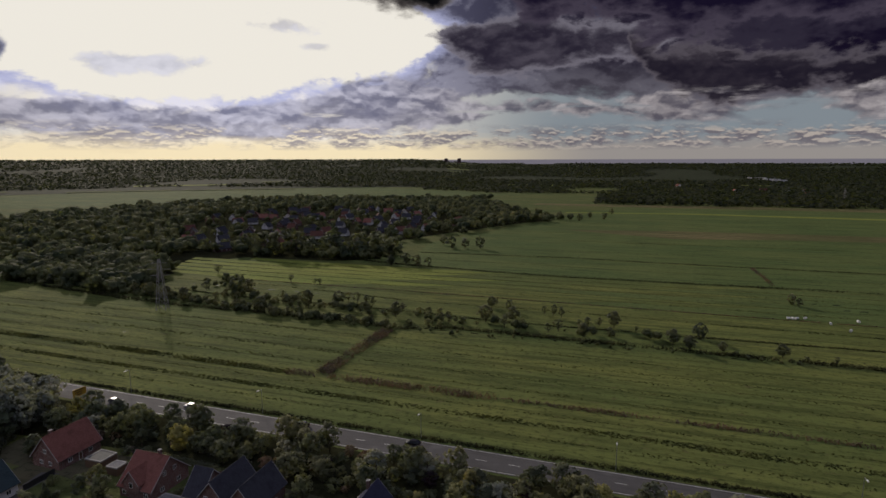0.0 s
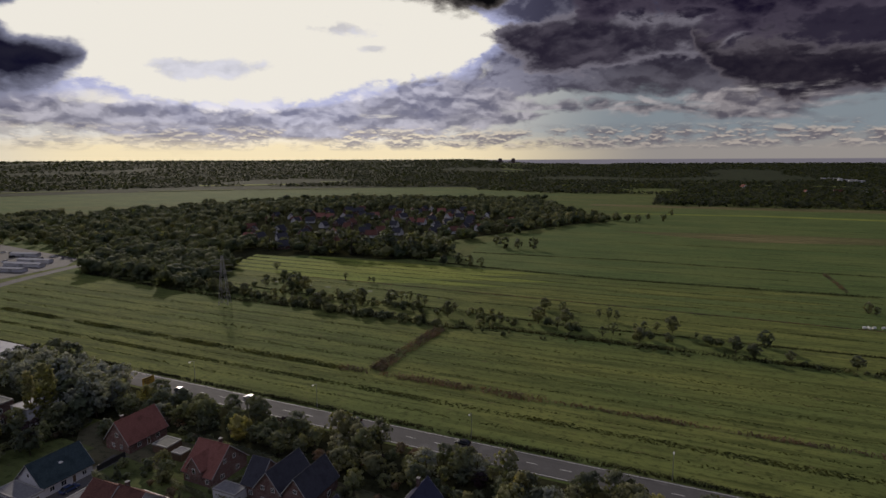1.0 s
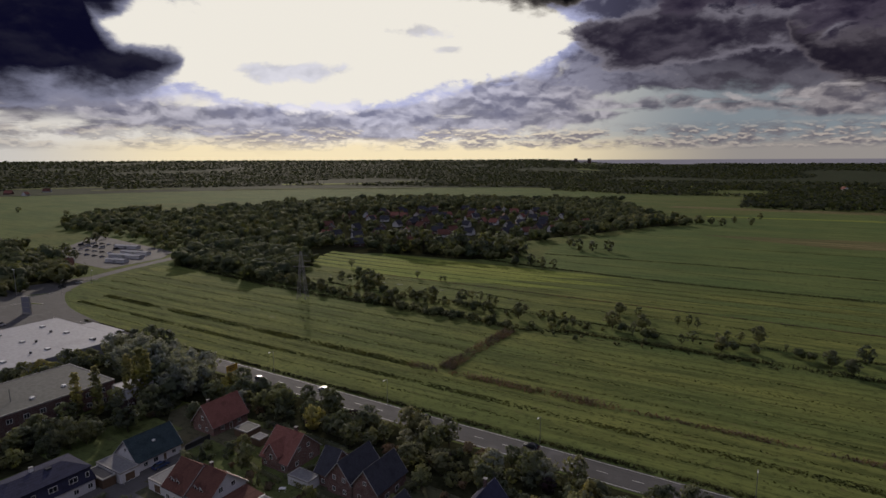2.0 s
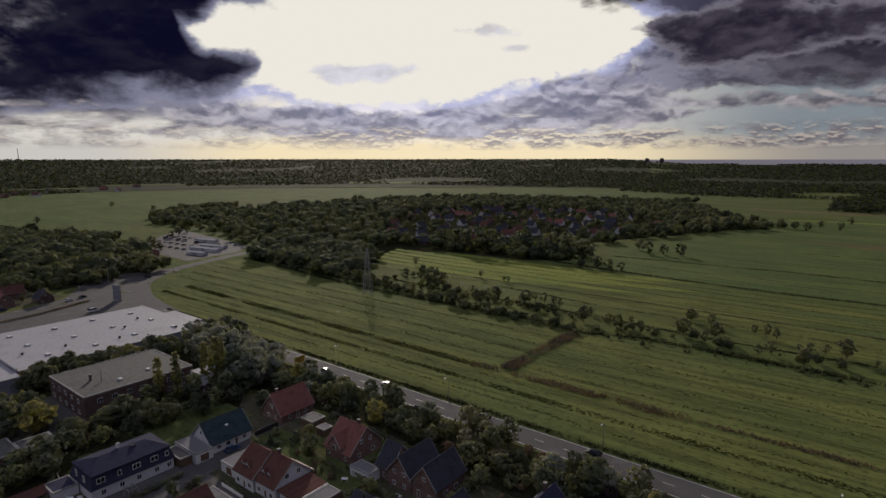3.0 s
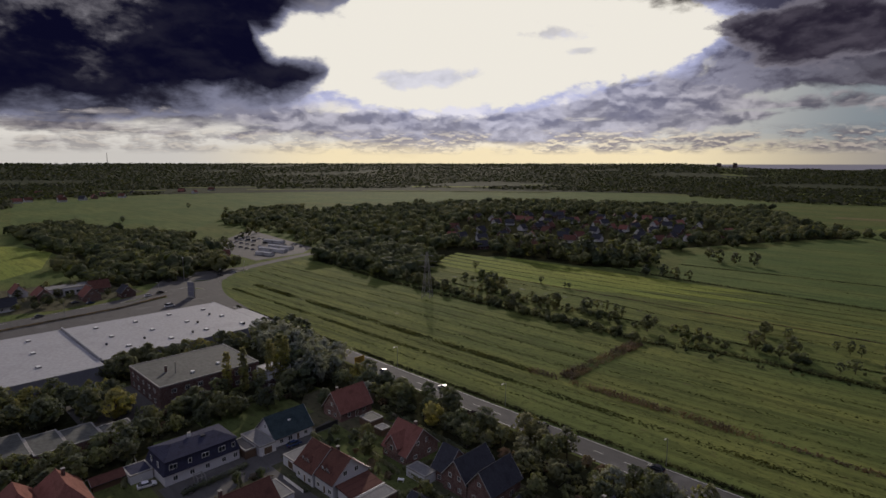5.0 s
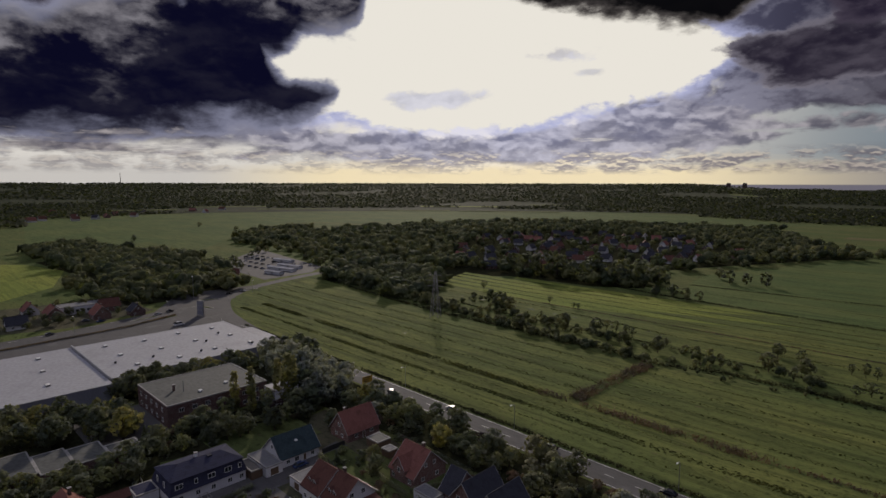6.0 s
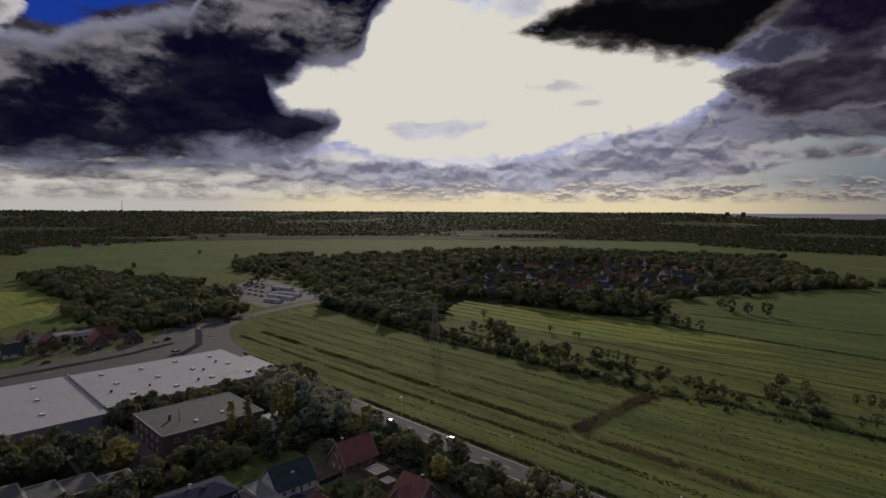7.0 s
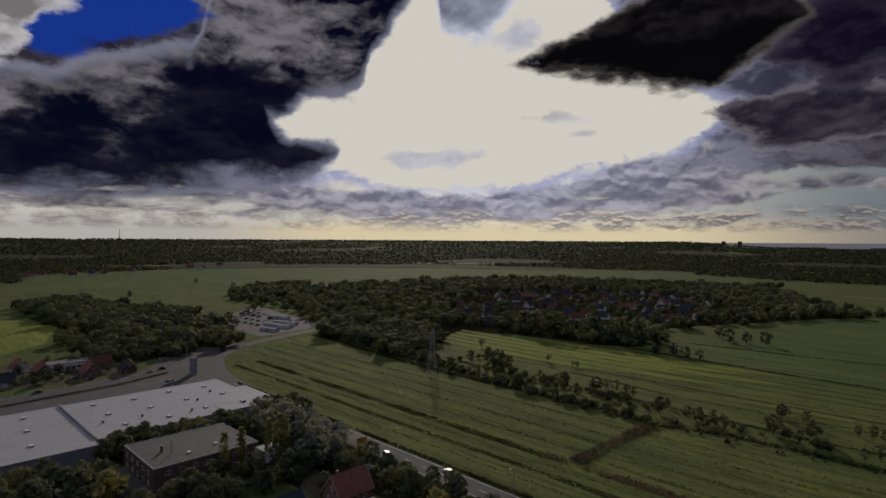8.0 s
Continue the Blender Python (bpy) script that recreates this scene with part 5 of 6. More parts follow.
def wood(name, poly, gap, seed, mat, label, keep=1.0, lo=8.5, hi=13.0, size=0.05, ragged=22.0):
    r = random.Random(seed)
    pts, sz, outs, tints, shell, shell_n, shell_t = [], [], [], [], [], [], []
    xs, ys = [q[0] for q in poly], [q[1] for q in poly]
    wide = [(min(xs) - 20, min(ys) - 20), (max(xs) + 20, min(ys) - 20), (max(xs) + 20, max(ys) + 20), (min(xs) - 20, max(ys) + 20)]
    for x, y in scatter(wide, gap, seed, keep):
        if not inside(x + ragged * noise.noise((x * 0.035, y * 0.035, 1.0)), y + ragged * noise.noise((x * 0.035, y * 0.035, 9.0)), poly):
            continue
        if inside(x, y, VILLAGE) and r.random() < 0.62:
            continue
        low = 0.68 if inside(x, y, VILLAGE) else 1.0
        h = low * r.uniform(lo, hi) * (1 + 0.6 * noise.noise((x * 0.04, y * 0.04, 3.0)))
        w = h * r.uniform(0.85, 1.2)
        a, tint = r.uniform(0, 6.28), r.random()
        s, o, cv, cn = SAMPLES[r.randrange(8)]
        c, n = math.cos(a), math.sin(a)
        turn = np.array(((c, n, 0), (-n, c, 0), (0, 0, 1)))
        pts.append(s @ turn * (w, w, h) + (x, y, 0))
        outs.append(o @ turn)
        sz += [h * size] * len(s)
        tints += [tint] * len(s)
        shell.append(cv @ turn * (w, w, h) + (x, y, 0))
        shell_n.append(cn @ turn)
        shell_t += [tint] * (len(cv) // 4)
    v, f, nor = leaf_cloud(np.concatenate(pts), np.array(sz)[:, None], seed, np.concatenate(outs), 0.12)
    sv, sn = np.concatenate(shell), np.concatenate(shell_n) + (0, 0, 0.25)
    sn /= np.linalg.norm(sn, axis=1)[:, None]
    v, nor = np.concatenate((v, sv)), np.concatenate((nor, sn))
    f = np.arange(len(v)).reshape(-1, 4)
    tagged(new(name, cloud_mesh(name, v, f, nor, M[mat], np.array(tints + shell_t))), label, "woodland", kind="stuff")


SINGLES = ((-114.5, 114.5), (-85, 121), (-189, 49), (-171, 93), (-184, 83), (-180, 87), (-180, 100))


def grove(poly, gap, seed, mix, lo=0.8, hi=1.2, group="", keep=1.0):
    r = random.Random(seed)
    for x, y in scatter(poly, gap, seed, keep):
        if any(math.hypot(x - a, y - b) < 4.2 for a, b in SINGLES):
            continue
        k = r.choices([m[0] for m in mix], [m[1] for m in mix])[0]
        plant(k, x, y, r.uniform(lo, hi), r.uniform(0.85, 1.15), group)


HEDGE = (("bush", 6), ("ash", 3), ("oak", 2), ("rust", 2), ("gold", 0.5), ("silver", 0.7), ("purple", 0.3))
grove([(-160, 112), (-125, 114), (-96, 112), (-60, 110), (0, 108), (60, 106), (60, 130), (-165, 129.5)], 4.6, 1, HEDGE, 0.6, 0.95, "roadside belt of trees")
grove([(-232, 133), (-200, 147 - 18), (-172, 129), (-164, 104), (-176, 106), (-205, 108), (-232, 118)], 5.6, 2, (("silver", 5), ("oak", 2), ("ash", 2)), 0.9, 1.3, "silvery grove")
grove([(-234, 58), (-222, 58), (-220, 112), (-233, 112)], 5.0, 3, (("oak", 3), ("ash", 2), ("gold", 1)), 0.7, 1.0, "trees behind the supermarket")
grove([(-183, 50), (-168, 50), (-160, 96), (-166, 106), (-184, 92)], 4.4, 4, (("oak", 3), ("ash", 2), ("bush", 3), ("rust", 1), ("fir", 1)), 0.6, 0.9, "belt behind the office")
grove([(-228, 20), (-204, 12), (-186, 50), (-196, 58), (-222, 52)], 6.5, 5, (("oak", 3), ("ash", 2), ("gold", 1.5)), 0.75, 1.05, "trees beside the warehouse")
grove([(-176, 0), (-158, 0), (-154, 30), (-160, 48), (-172, 50)], 5.2, 6, (("oak", 4), ("ash", 2), ("rust", 1)), 0.6, 0.9, "trees behind the gardens")
plant("oak", -248, 132, 0.6)
plant("gold", -189, 49, 1.35)
plant("gold", -114.5, 114.5, 1.1)
plant("pale", -85, 121, 1.3)
plant("purple", -171, 93, 1.0)
for x, y, s in ((-184, 83, 1.2), (-180, 87, 1.3), (-180, 97.5, 1.35), (-178.5, 100.5, 1.5), (-180, 103.5, 1.35)):
    plant("poplar", x, y, s, 1.0, "poplars")
GARDENS = (("bush", 5), ("rust", 2), ("ash", 1), ("fir", 0.6), ("gold", 0.6))
for k, poly in enumerate(([(-136, 88), (-116, 84), (-116, 96), (-134, 98)], [(-136, 108), (-118, 108), (-118, 114), (-136, 114)], [(-100, 103), (-92, 106), (-92, 112), (-100, 112)], [(-134, 44), (-124, 44), (-122, 62), (-130, 62)],
                          [(-72, 88), (-58, 96), (-58, 108), (-74, 108)], [(-118, 86), (-104, 84), (-98, 90), (-116, 93)], [(-94, 78), (-76, 78), (-74, 92), (-92, 90)], [(-152, 97), (-148, 97), (-148, 110), (-154, 110)], [(-130, 62), (-124, 62), (-122, 68), (-130, 68)], [(-104, 60), (-92, 62), (-90, 72), (-104, 70)], [(-130, 20), (-104, 20), (-100, 44), (-122, 44)], [(-136, 84), (-128, 82), (-128, 90), (-136, 90)], [(-90, 62), (-66, 70), (-62, 86), (-88, 80)])):
    grove(poly, 4.6, 30 + k, GARDENS, 0.4, 0.8, "garden shrubs", 0.8)
# field trees and tree row
TREE_ROW = (("thin", 3), ("oak", 0.5), ("bush", 4))
grove([(-390, 258), (-300, 254), (-230, 246), (-140, 240), (-100, 238), (-100, 243), (-140, 247), (-230, 254), (-300, 264), (-390, 268)], 6.0, 50, TREE_ROW, 0.55, 1.0, "tree row on the ditch", 0.75)
for k, poly in enumerate(([(-392, 266), (-330, 258), (-230, 248), (-140, 239), (-104, 237), (-104, 242), (-140, 246), (-230, 257), (-330, 270), (-392, 276)], [(-260, 275), (-160, 260), (-60, 255), (30, 258), (30, 262), (-60, 261), (-160, 268), (-250, 284)],
                          [(-270, 300), (-230, 275), (-215, 282), (-250, 320)], [(-100, 237), (0, 241), (120, 246), (120, 249), (0, 245), (-100, 241)])):
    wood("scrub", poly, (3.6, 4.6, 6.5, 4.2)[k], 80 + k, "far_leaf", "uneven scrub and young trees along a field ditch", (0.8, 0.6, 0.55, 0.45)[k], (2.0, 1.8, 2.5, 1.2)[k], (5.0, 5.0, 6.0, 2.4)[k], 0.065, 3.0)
grove([(-412, 44), (-375, 40), (-366, 66), (-384, 98), (-366, 104), (-378, 116), (-424, 110), (-440, 70)], 9.0, 56, (("bush", 5), ("ash", 1.5), ("oak", 1), ("fir", 1)), 0.5, 0.9, "gardens by the side road", 0.7)
grove([(-230, 262), (-60, 254), (0, 258), (0, 263), (-60, 260), (-230, 268)], 6.0, 51, TREE_ROW, 0.5, 0.95, "tree row on the ditch", 0.6)
for x, y, s in ((-16, 270, 0.75), (-11, 272, 0.7), (-4, 272.5, 0.85), (-17, 253, 0.7), (21, 254, 0.75), (27, 249, 0.65), (33, 268, 0.75), (40, 250, 0.5), (62, 250, 0.6), (-275, 322, 0.95), (-246, 277, 0.9), (-223, 276, 1.05), (-214, 276, 0.95), (-188, 272, 0.8), (-151, 271, 0.85), (-184, 246, 0.9), (-171, 389, 0.7), (-147, 385, 0.8), (-33, 255, 0.7), (-52, 267, 0.85), (-65, 264, 0.9), (-68, 290, 0.7)):
    plant(rng.choice(("thin", "oak")), x, y, s, 1.0, "field trees")


for x, y, s in ((-148, 277, 0.8), (-142, 276, 0.85), (-136, 276, 0.75), (-131, 273, 0.7), (-112, 270, 0.6), (-210, 314, 0.65), (-187, 312, 0.55), (-191, 313, 0.5), (-178, 274, 0.6), (-34, 284, 0.8), (-30, 283, 0.7), (-39, 285, 0.6), (-58, 288, 0.75), (-20, 268, 0.5), (80, 247, 0.45), (6, 268, 0.4)):
    plant("thin", x, y, s, 1.15, "slender ditch trees")
for x, y, s in ((-102, 268, 0.9), (-97, 269, 1.0), (-91, 270, 0.9), (-86, 268, 0.7), (-99, 247, 0.8), (-90, 249, 0.9), (-84, 249, 0.7), (33, 266, 0.8), (70, 248, 0.6), (45, 248, 0.5), (-47, 249, 0.6)):
    plant("bush", x, y, s, 1.0, "bushes on the ditch", "dense dark bush on a field ditch")


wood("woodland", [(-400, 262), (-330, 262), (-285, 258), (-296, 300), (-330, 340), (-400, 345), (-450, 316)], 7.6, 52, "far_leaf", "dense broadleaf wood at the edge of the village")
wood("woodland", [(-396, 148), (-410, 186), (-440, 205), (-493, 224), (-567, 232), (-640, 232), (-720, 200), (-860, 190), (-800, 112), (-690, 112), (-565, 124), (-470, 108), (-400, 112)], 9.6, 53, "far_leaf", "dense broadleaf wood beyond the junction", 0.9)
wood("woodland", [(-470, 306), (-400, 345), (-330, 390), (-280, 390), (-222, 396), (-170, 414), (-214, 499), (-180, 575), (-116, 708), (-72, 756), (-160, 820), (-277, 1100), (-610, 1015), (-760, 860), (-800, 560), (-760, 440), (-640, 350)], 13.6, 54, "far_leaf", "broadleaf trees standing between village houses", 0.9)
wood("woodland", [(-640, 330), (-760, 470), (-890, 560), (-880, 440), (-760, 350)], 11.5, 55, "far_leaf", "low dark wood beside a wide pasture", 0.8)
# tall rounded trees on the village's edge, and a row below them
for x, y, s in ((-294, 404, 1.9), (-276, 399, 2.1), (-262, 402, 2.0), (-246, 401, 1.6), (-228, 409, 1.9), (-208, 409, 1.7), (-196, 416, 2.0), (-184, 424, 1.6), (-318, 412, 1.5), (-238, 420, 1.9), (-216, 428, 1.8), (-270, 420, 1.6)):
    plant(rng.choice(("mid", "mid", "midgold")), x, y, s, 0.95, "tall trees on the village edge")
for x, y, s in ((-171, 391, 0.7), (-161, 396, 0.8), (-151, 394, 0.75), (-143, 397, 0.6), (88, 347, 0.55), (91, 345, 0.4)):
    plant("mid", x, y, s, 1.0, "field trees")
for x, y in ((-498, 236), (-516, 240), (-534, 245), (-548, 252), (-470, 304), (-486, 306), (-505, 309), (-606, 318), (-590, 300), (-575, 285)):
    plant("mid", x, y, rng.uniform(0.65, 0.95), 1.0, "trees round the storage yard")
for x, y in ((-72, 760), (-50, 790), (-30, 770), (-23, 852), (-100, 735), (-60, 745), (-151, 482), (-126, 489), (-140, 486), (-165, 500), (-850, 250), (-1050, 420), (-900, 420)):
    plant("mid", x, y, rng.uniform(0.7, 1.0), 1.0, "single far trees")


def stuff_cloud(name, places, mat, label, cat, quads, seed, size=0.34, lift=None):
    """Many small tree or tuft shapes in one mesh: places are (x, y, z, radius, height)."""
    r = np.random.RandomState(seed)
    pts, sizes, outs, tints = [], [], [], []
    for x, y, z, rad, h in places:
        q = r.normal(size=(quads, 3))
        q /= np.linalg.norm(q, axis=1)[:, None]
        q *= r.uniform(0.5, 1.0, (quads, 1))
        q[:, 2] = np.abs(q[:, 2]) if h < 3 else q[:, 2] * 0.5 + 0.5
        pts.append(np.array((x, y, z)) + q * (rad, rad, h))
        outs.append(q - (0, 0, 0.3) if lift is None else q * 0.4 + (0, 0, lift))
        sizes += [rad * size] * quads
        tints += [r.uniform(0, 1)] * quads
    ob = new(name, cloud_mesh(name, *leaf_cloud(np.concatenate(pts), np.array(sizes)[:, None], seed, np.concatenate(outs), 0.18), M[mat], np.array(tints)))
    return tagged(ob, label, cat, kind="stuff")


OPEN = [[(-1474, 224), (-1650, 913), (-1324, 1346), (-700, 1500), (-240, 1290), (-380, 1075), (-640, 1035), (-1041, 598), (-824, 380), (-638, 241), (-817, 200), (-851, 126)],
        [(-150, 388), (420, 343), (1100, 420), (1200, 1000), (900, 1090), (381, 1050), (-160, 1035), (-90, 760), (-180, 520)]]
r = random.Random(77)
far = []
d = 880.0
while d < 4880:
    a = -26.0
    while a < 92:
        aa, dd = math.radians(a + r.uniform(-0.15, 0.15)), d * r.uniform(0.985, 1.015)
        x, y = -math.sin(aa) * dd, math.cos(aa) * dd
        clear = any(inside(x, y, c) for c in CLEARINGS) or noise.noise((x * 0.0021, y * 0.0015, 4.0)) > 0.16 + 0.00008 * (dd - 1500)
        if not clear and not any(inside(x, y, p) for p in OPEN) and not (dd < 1350 and -1100 < x < -60):
            s = 3.2 + dd * 0.0012
            far.append((x, y, rise(x, y), s * r.uniform(0.8, 1.4), (r.uniform(6, 10) + dd * 0.0005) * (1 + 0.6 * noise.noise((x * 0.004, y * 0.004, 8.0)))))
        a += 0.27
    d *= 1.0175
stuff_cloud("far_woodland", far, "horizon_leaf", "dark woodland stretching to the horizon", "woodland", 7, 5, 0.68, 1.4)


def row_of(points, width, height, gap, mat, label, seed, quads=10):
    """Reeds or rough grass along a line, with thin spots."""
    r = random.Random(seed)
    places = []
    for (x0, y0), (x1, y1) in zip(points, points[1:]):
        n = int(math.hypot(x1 - x0, y1 - y0) / gap)
        for k in range(n):
            t = (k + r.random()) / n
            x, y = x0 + (x1 - x0) * t, y0 + (y1 - y0) * t
            side, ln = r.uniform(-0.5, 0.5) * width, math.hypot(x1 - x0, y1 - y0)
            dens = 0.62 + 0.9 * noise.noise((x * 0.07, y * 0.07, seed))
            if r.random() < dens:
                places.append((x + r.gauss(0, 0.3) - side * (y1 - y0) / ln, y + side * (x1 - x0) / ln, 0, r.uniform(0.25, 0.6) * min(1, width), height * r.uniform(0.6, 1.3)))
    stuff_cloud("reeds" if mat == "reed" else "rough_grass", places, mat, label, "reeds" if mat == "reed" else "grass", quads, seed, 0.40)


row_of([(-107, 178), (-105.5, 236)], 6.5, 2.0, 0.03, "reed", "dense reddish brown reeds along a cross ditch", 101)
row_of([(-121, 175.5), (-108, 176.3)], 5.0, 1.7, 0.05, "reed", "dense dark reeds at a ditch junction", 102)
row_of([(-103, 176.3), (-70, 176), (-40, 176)], 5.2, 1.6, 0.05, "reed", "dense reddish brown reeds along a field ditch", 103)
row_of([(-40, 176.5), (420, 178)], 2.6, 1.1, 0.12, "reed", "dry reddish reeds along a field ditch", 104)
row_of([(-345, 178.5), (-120, 175.8)], 4.6, 0.8, 0.06, "furrow", "rough dark grass along a field ditch", 105)
row_of([(-300, 143.2), (420, 143.2)], 1.7, 1.0, 0.09, "bramble", "rough dark verge along the road", 106)
row_of([(-345, 163), (-200, 162), (-100, 162), (420, 161)], 3.4, 0.18, 0.07, "furrow", "rough dark grass in a shallow furrow", 107)
row_of([(-390, 260), (-294, 248), (-237, 243), (-161, 244), (-129, 245), (-106, 240)], 4.0, 2.0, 0.08, "bramble", "dark bramble along the tree-lined ditch", 108)
row_of([(-104, 240), (-78, 248), (0, 247), (96, 246.4), (250, 246), (420, 249)], 3.0, 1.9, 0.07, "bramble", "dark bramble hedge along a field ditch", 116, 12)
row_of([(-271, 276), (-224, 270), (-116, 270), (-54, 266), (48, 269), (105, 271), (420, 284)], 1.6, 0.9, 0.14, "bramble", "dark rough growth along a narrow ditch", 109)
row_of([(-290, 300), (-215, 303), (-112, 291), (-44, 294), (120, 291), (420, 300)], 1.4, 0.7, 0.3, "furrow", "rough dark grass along a narrow ditch", 110)
row_of([(-257, 312), (-98, 313.5), (120, 312), (420, 312)], 1.3, 0.5, 0.22, "reed", "pale dry grass along a field path", 117)
row_of([(-250, 413), (-169, 395), (-100, 388), (-39, 384), (33, 387), (148, 391), (420, 392)], 2.4, 1.3, 0.13, "bramble", "dark growth along a straight ditch", 112)
row_of([(-171, 452), (-48, 462), (38, 459), (171, 459), (420, 456)], 1.8, 1.0, 0.2, "bramble", "dark growth along a far ditch", 113)
row_of([(88, 458), (89, 425), (89, 396)], 3.0, 1.1, 0.15, "reed", "brown reeds along a far cross ditch", 114)
row_of([(-60, 560), (120, 566), (420, 560)], 1.8, 0.8, 0.5, "furrow", "rough grass on a far field edge", 115)
FURROWS = ((190, -380, -110, 2.6), (203, -388, -110, 3.0), (214, -390, -110, 2.2), (226, -390, -112, 2.6), (184, -98, 400, 1.3), (195, -100, 400, 1.5), (205, -100, 400, 1.2), (213, -100, 400, 1.6), (225, -100, 400, 1.4), (168, -340, 400, 1.0), (152, -300, 400, 1.2),
           (324, -320, 400, 1.6), (336, -320, 400, 1.4), (348, -310, 400, 1.8), (360, -300, 400, 1.3), (372, -290, 400, 1.6), (422, -150, 400, 1.4), (500, -140, 400, 1.6), (620, -120, 420, 2.2), (730, -90, 420, 2.4), (800, -80, 420, 2.4))
for k, (y, x0, x1, w) in enumerate(FURROWS):
    row_of([(x0, y + 1.5), ((x0 + x1) / 2, y + 0.8), (x1, y - 1.5)], w * 1.25, 0.16 + 0.05 * w, 0.36 / w + y * 0.0008, "furrow", "low dark tufts along a mown furrow", 120 + k, 8)

# ---------------------------------------------------------------- vehicles, lamps, signs, fences
def car_proto(key, van=False):
    """A car along x, front towards +x."""
    t = new("car")
    L, Wd, H = (5.2, 2.0, 2.2) if van else (4.4, 1.78, 1.46)
    prof = [(-L / 2, 0.35), (L / 2, 0.35), (L / 2, 0.72), (L / 2 - 0.9, 0.95 if not van else 1.2), (-L / 2 + 0.15, 0.98 if not van else 1.2), (-L / 2, 0.8)]
    cabin = [(L / 2 - 1.0, 0.9), (L / 2 - 1.75, H), (-L / 2 + 0.9, H), (-L / 2 + 0.2, 0.95)] if not van else [(L / 2 - 0.8, 1.15), (L / 2 - 1.5, H), (-L / 2 + 0.1, H), (-L / 2 + 0.05, 1.15)]

    def extrude(pts, half, inset=0.0):
        bm = bmesh.new()
        zs = max(p[1] for p in pts)
        a = [bm.verts.new((p[0], -half + (inset if p[1] == zs else 0), p[1])) for p in pts]
        b = [bm.verts.new((p[0], half - (inset if p[1] == zs else 0), p[1])) for p in pts]
        bm.faces.new(a)
        bm.faces.new(b[::-1])
        for i in range(len(pts)):
            bm.faces.new((a[i], b[i], b[(i + 1) % len(pts)], a[(i + 1) % len(pts)]))
        bmesh.ops.recalc_face_normals(bm, faces=bm.faces[:])
        bmesh.ops.bevel(bm, geom=bm.edges[:], offset=0.05, segments=1, affect="EDGES")
        return bm
    part("body", extrude(prof, Wd / 2), M["car_" + key], t)
    part("cabin", extrude(cabin, Wd / 2 - 0.06, 0.18), M["glass"], t)
    part("roof", boxes((-L / 2 + 1.0, -Wd / 2 + 0.26, H - 0.03, L / 2 - 1.8, Wd / 2 - 0.26, H + 0.03)), M["car_" + key], t)
    for x in (-L / 2 + 0.85, L / 2 - 0.85):
        for s in (-1, 1):
            w = part("wheel", tube(bmesh.new(), (x, s * (Wd / 2 - 0.2), 0.33), (x, s * (Wd / 2 + 0.01), 0.33), 0.33, 0.33, 12), M["rubber"], t)
            part("rim", tube(bmesh.new(), (x, s * (Wd / 2 + 0.01), 0.33), (x, s * (Wd / 2 + 0.03), 0.33), 0.2, 0.18, 8), M["metal"], w)
    for s in (-1, 1):
        part("headlight", boxes((L / 2 - 0.04, s * 0.62 - 0.2, 0.58, L / 2 + 0.02, s * 0.62 + 0.2, 0.7)), M["trim"], t)
        part("tail_light", boxes((-L / 2 - 0.02, s * 0.66 - 0.14, 0.68, -L / 2 + 0.04, s * 0.66 + 0.14, 0.82)), M["car_red"], t)
    return t


CARS = {}


def car(key, x, y, turn, label, z=0.06, group="", van=False):
    k = (key, van)
    if k not in CARS:
        CARS[k] = car_proto(key, van)
        CARS[k].matrix_basis = pose(x, y, z, 0, 0, turn)
        c = CARS[k]
    else:
        c = copy_thing(CARS[k], pose(x, y, z, 0, 0, turn))
    return tagged(c, label, "van" if van else "car", group or "parked vehicles")


car("black", -55, 138.6, 180, "dark car on the country road", group="cars on the road")
car("black", -91, 138.7, 180, "dark car driving on the grey road", group="cars on the road")
car("silver", -133, 138.8, 180, "silver car on the country road", group="cars on the road")
car("grey", -160, 134.2, 0, "grey car on the country road", group="cars on the road")
car("white", -143.4, 42.6, 80, "white car parked in front of a white house", 0.07)
car("blue", -135.4, 79.4, 90, "dark blue car parked beside the green-roofed house", 0.08)
car("white", -104, 64, 5, "white car parked on the paved lane", 0.08)
for key, x, y, turn in (("blue", -365, 87, 100), ("black", -372, 107, 95), ("white", -361, 117, 100), ("black", -364, 125, 95), ("grey", -372, 81, 90), ("black", -392, 176, 60), ("silver", -396, 188, 65), ("grey", -352, 60, 92)):
    car(key, x, y, turn, {"blue": "dark blue", "black": "black", "white": "white", "grey": "grey", "silver": "silver"}[key] + " car on the asphalt beside the side road", 0.08, "cars by the junction")
car("white", -325, 116, 95, "white delivery van on the supermarket car park", 0.06, van=True)
r = random.Random(8)
for row in range(4):
    for k in range(12):
        x, y = -600 + k * 11 + row * 4, 292 - row * 15 + k * 0.6 - max(0, 2 - k) * 4
        if inside(x, y, [(-569, 259), (-636, 326), (-465, 298), (-444, 275), (-436, 229), (-490, 231)]) and r.random() < 0.8:
            key = r.choice(("white", "silver", "white", "grey", "black", "blue"))
            car(key, x, y, r.choice((80, 84, 260)), {"blue": "dark blue", "black": "black", "white": "white", "grey": "grey", "silver": "silver"}[key] + (" van" if row == 1 else " car") + " parked on the gravel yard", 0.06, "vehicles on the yard", row == 1)


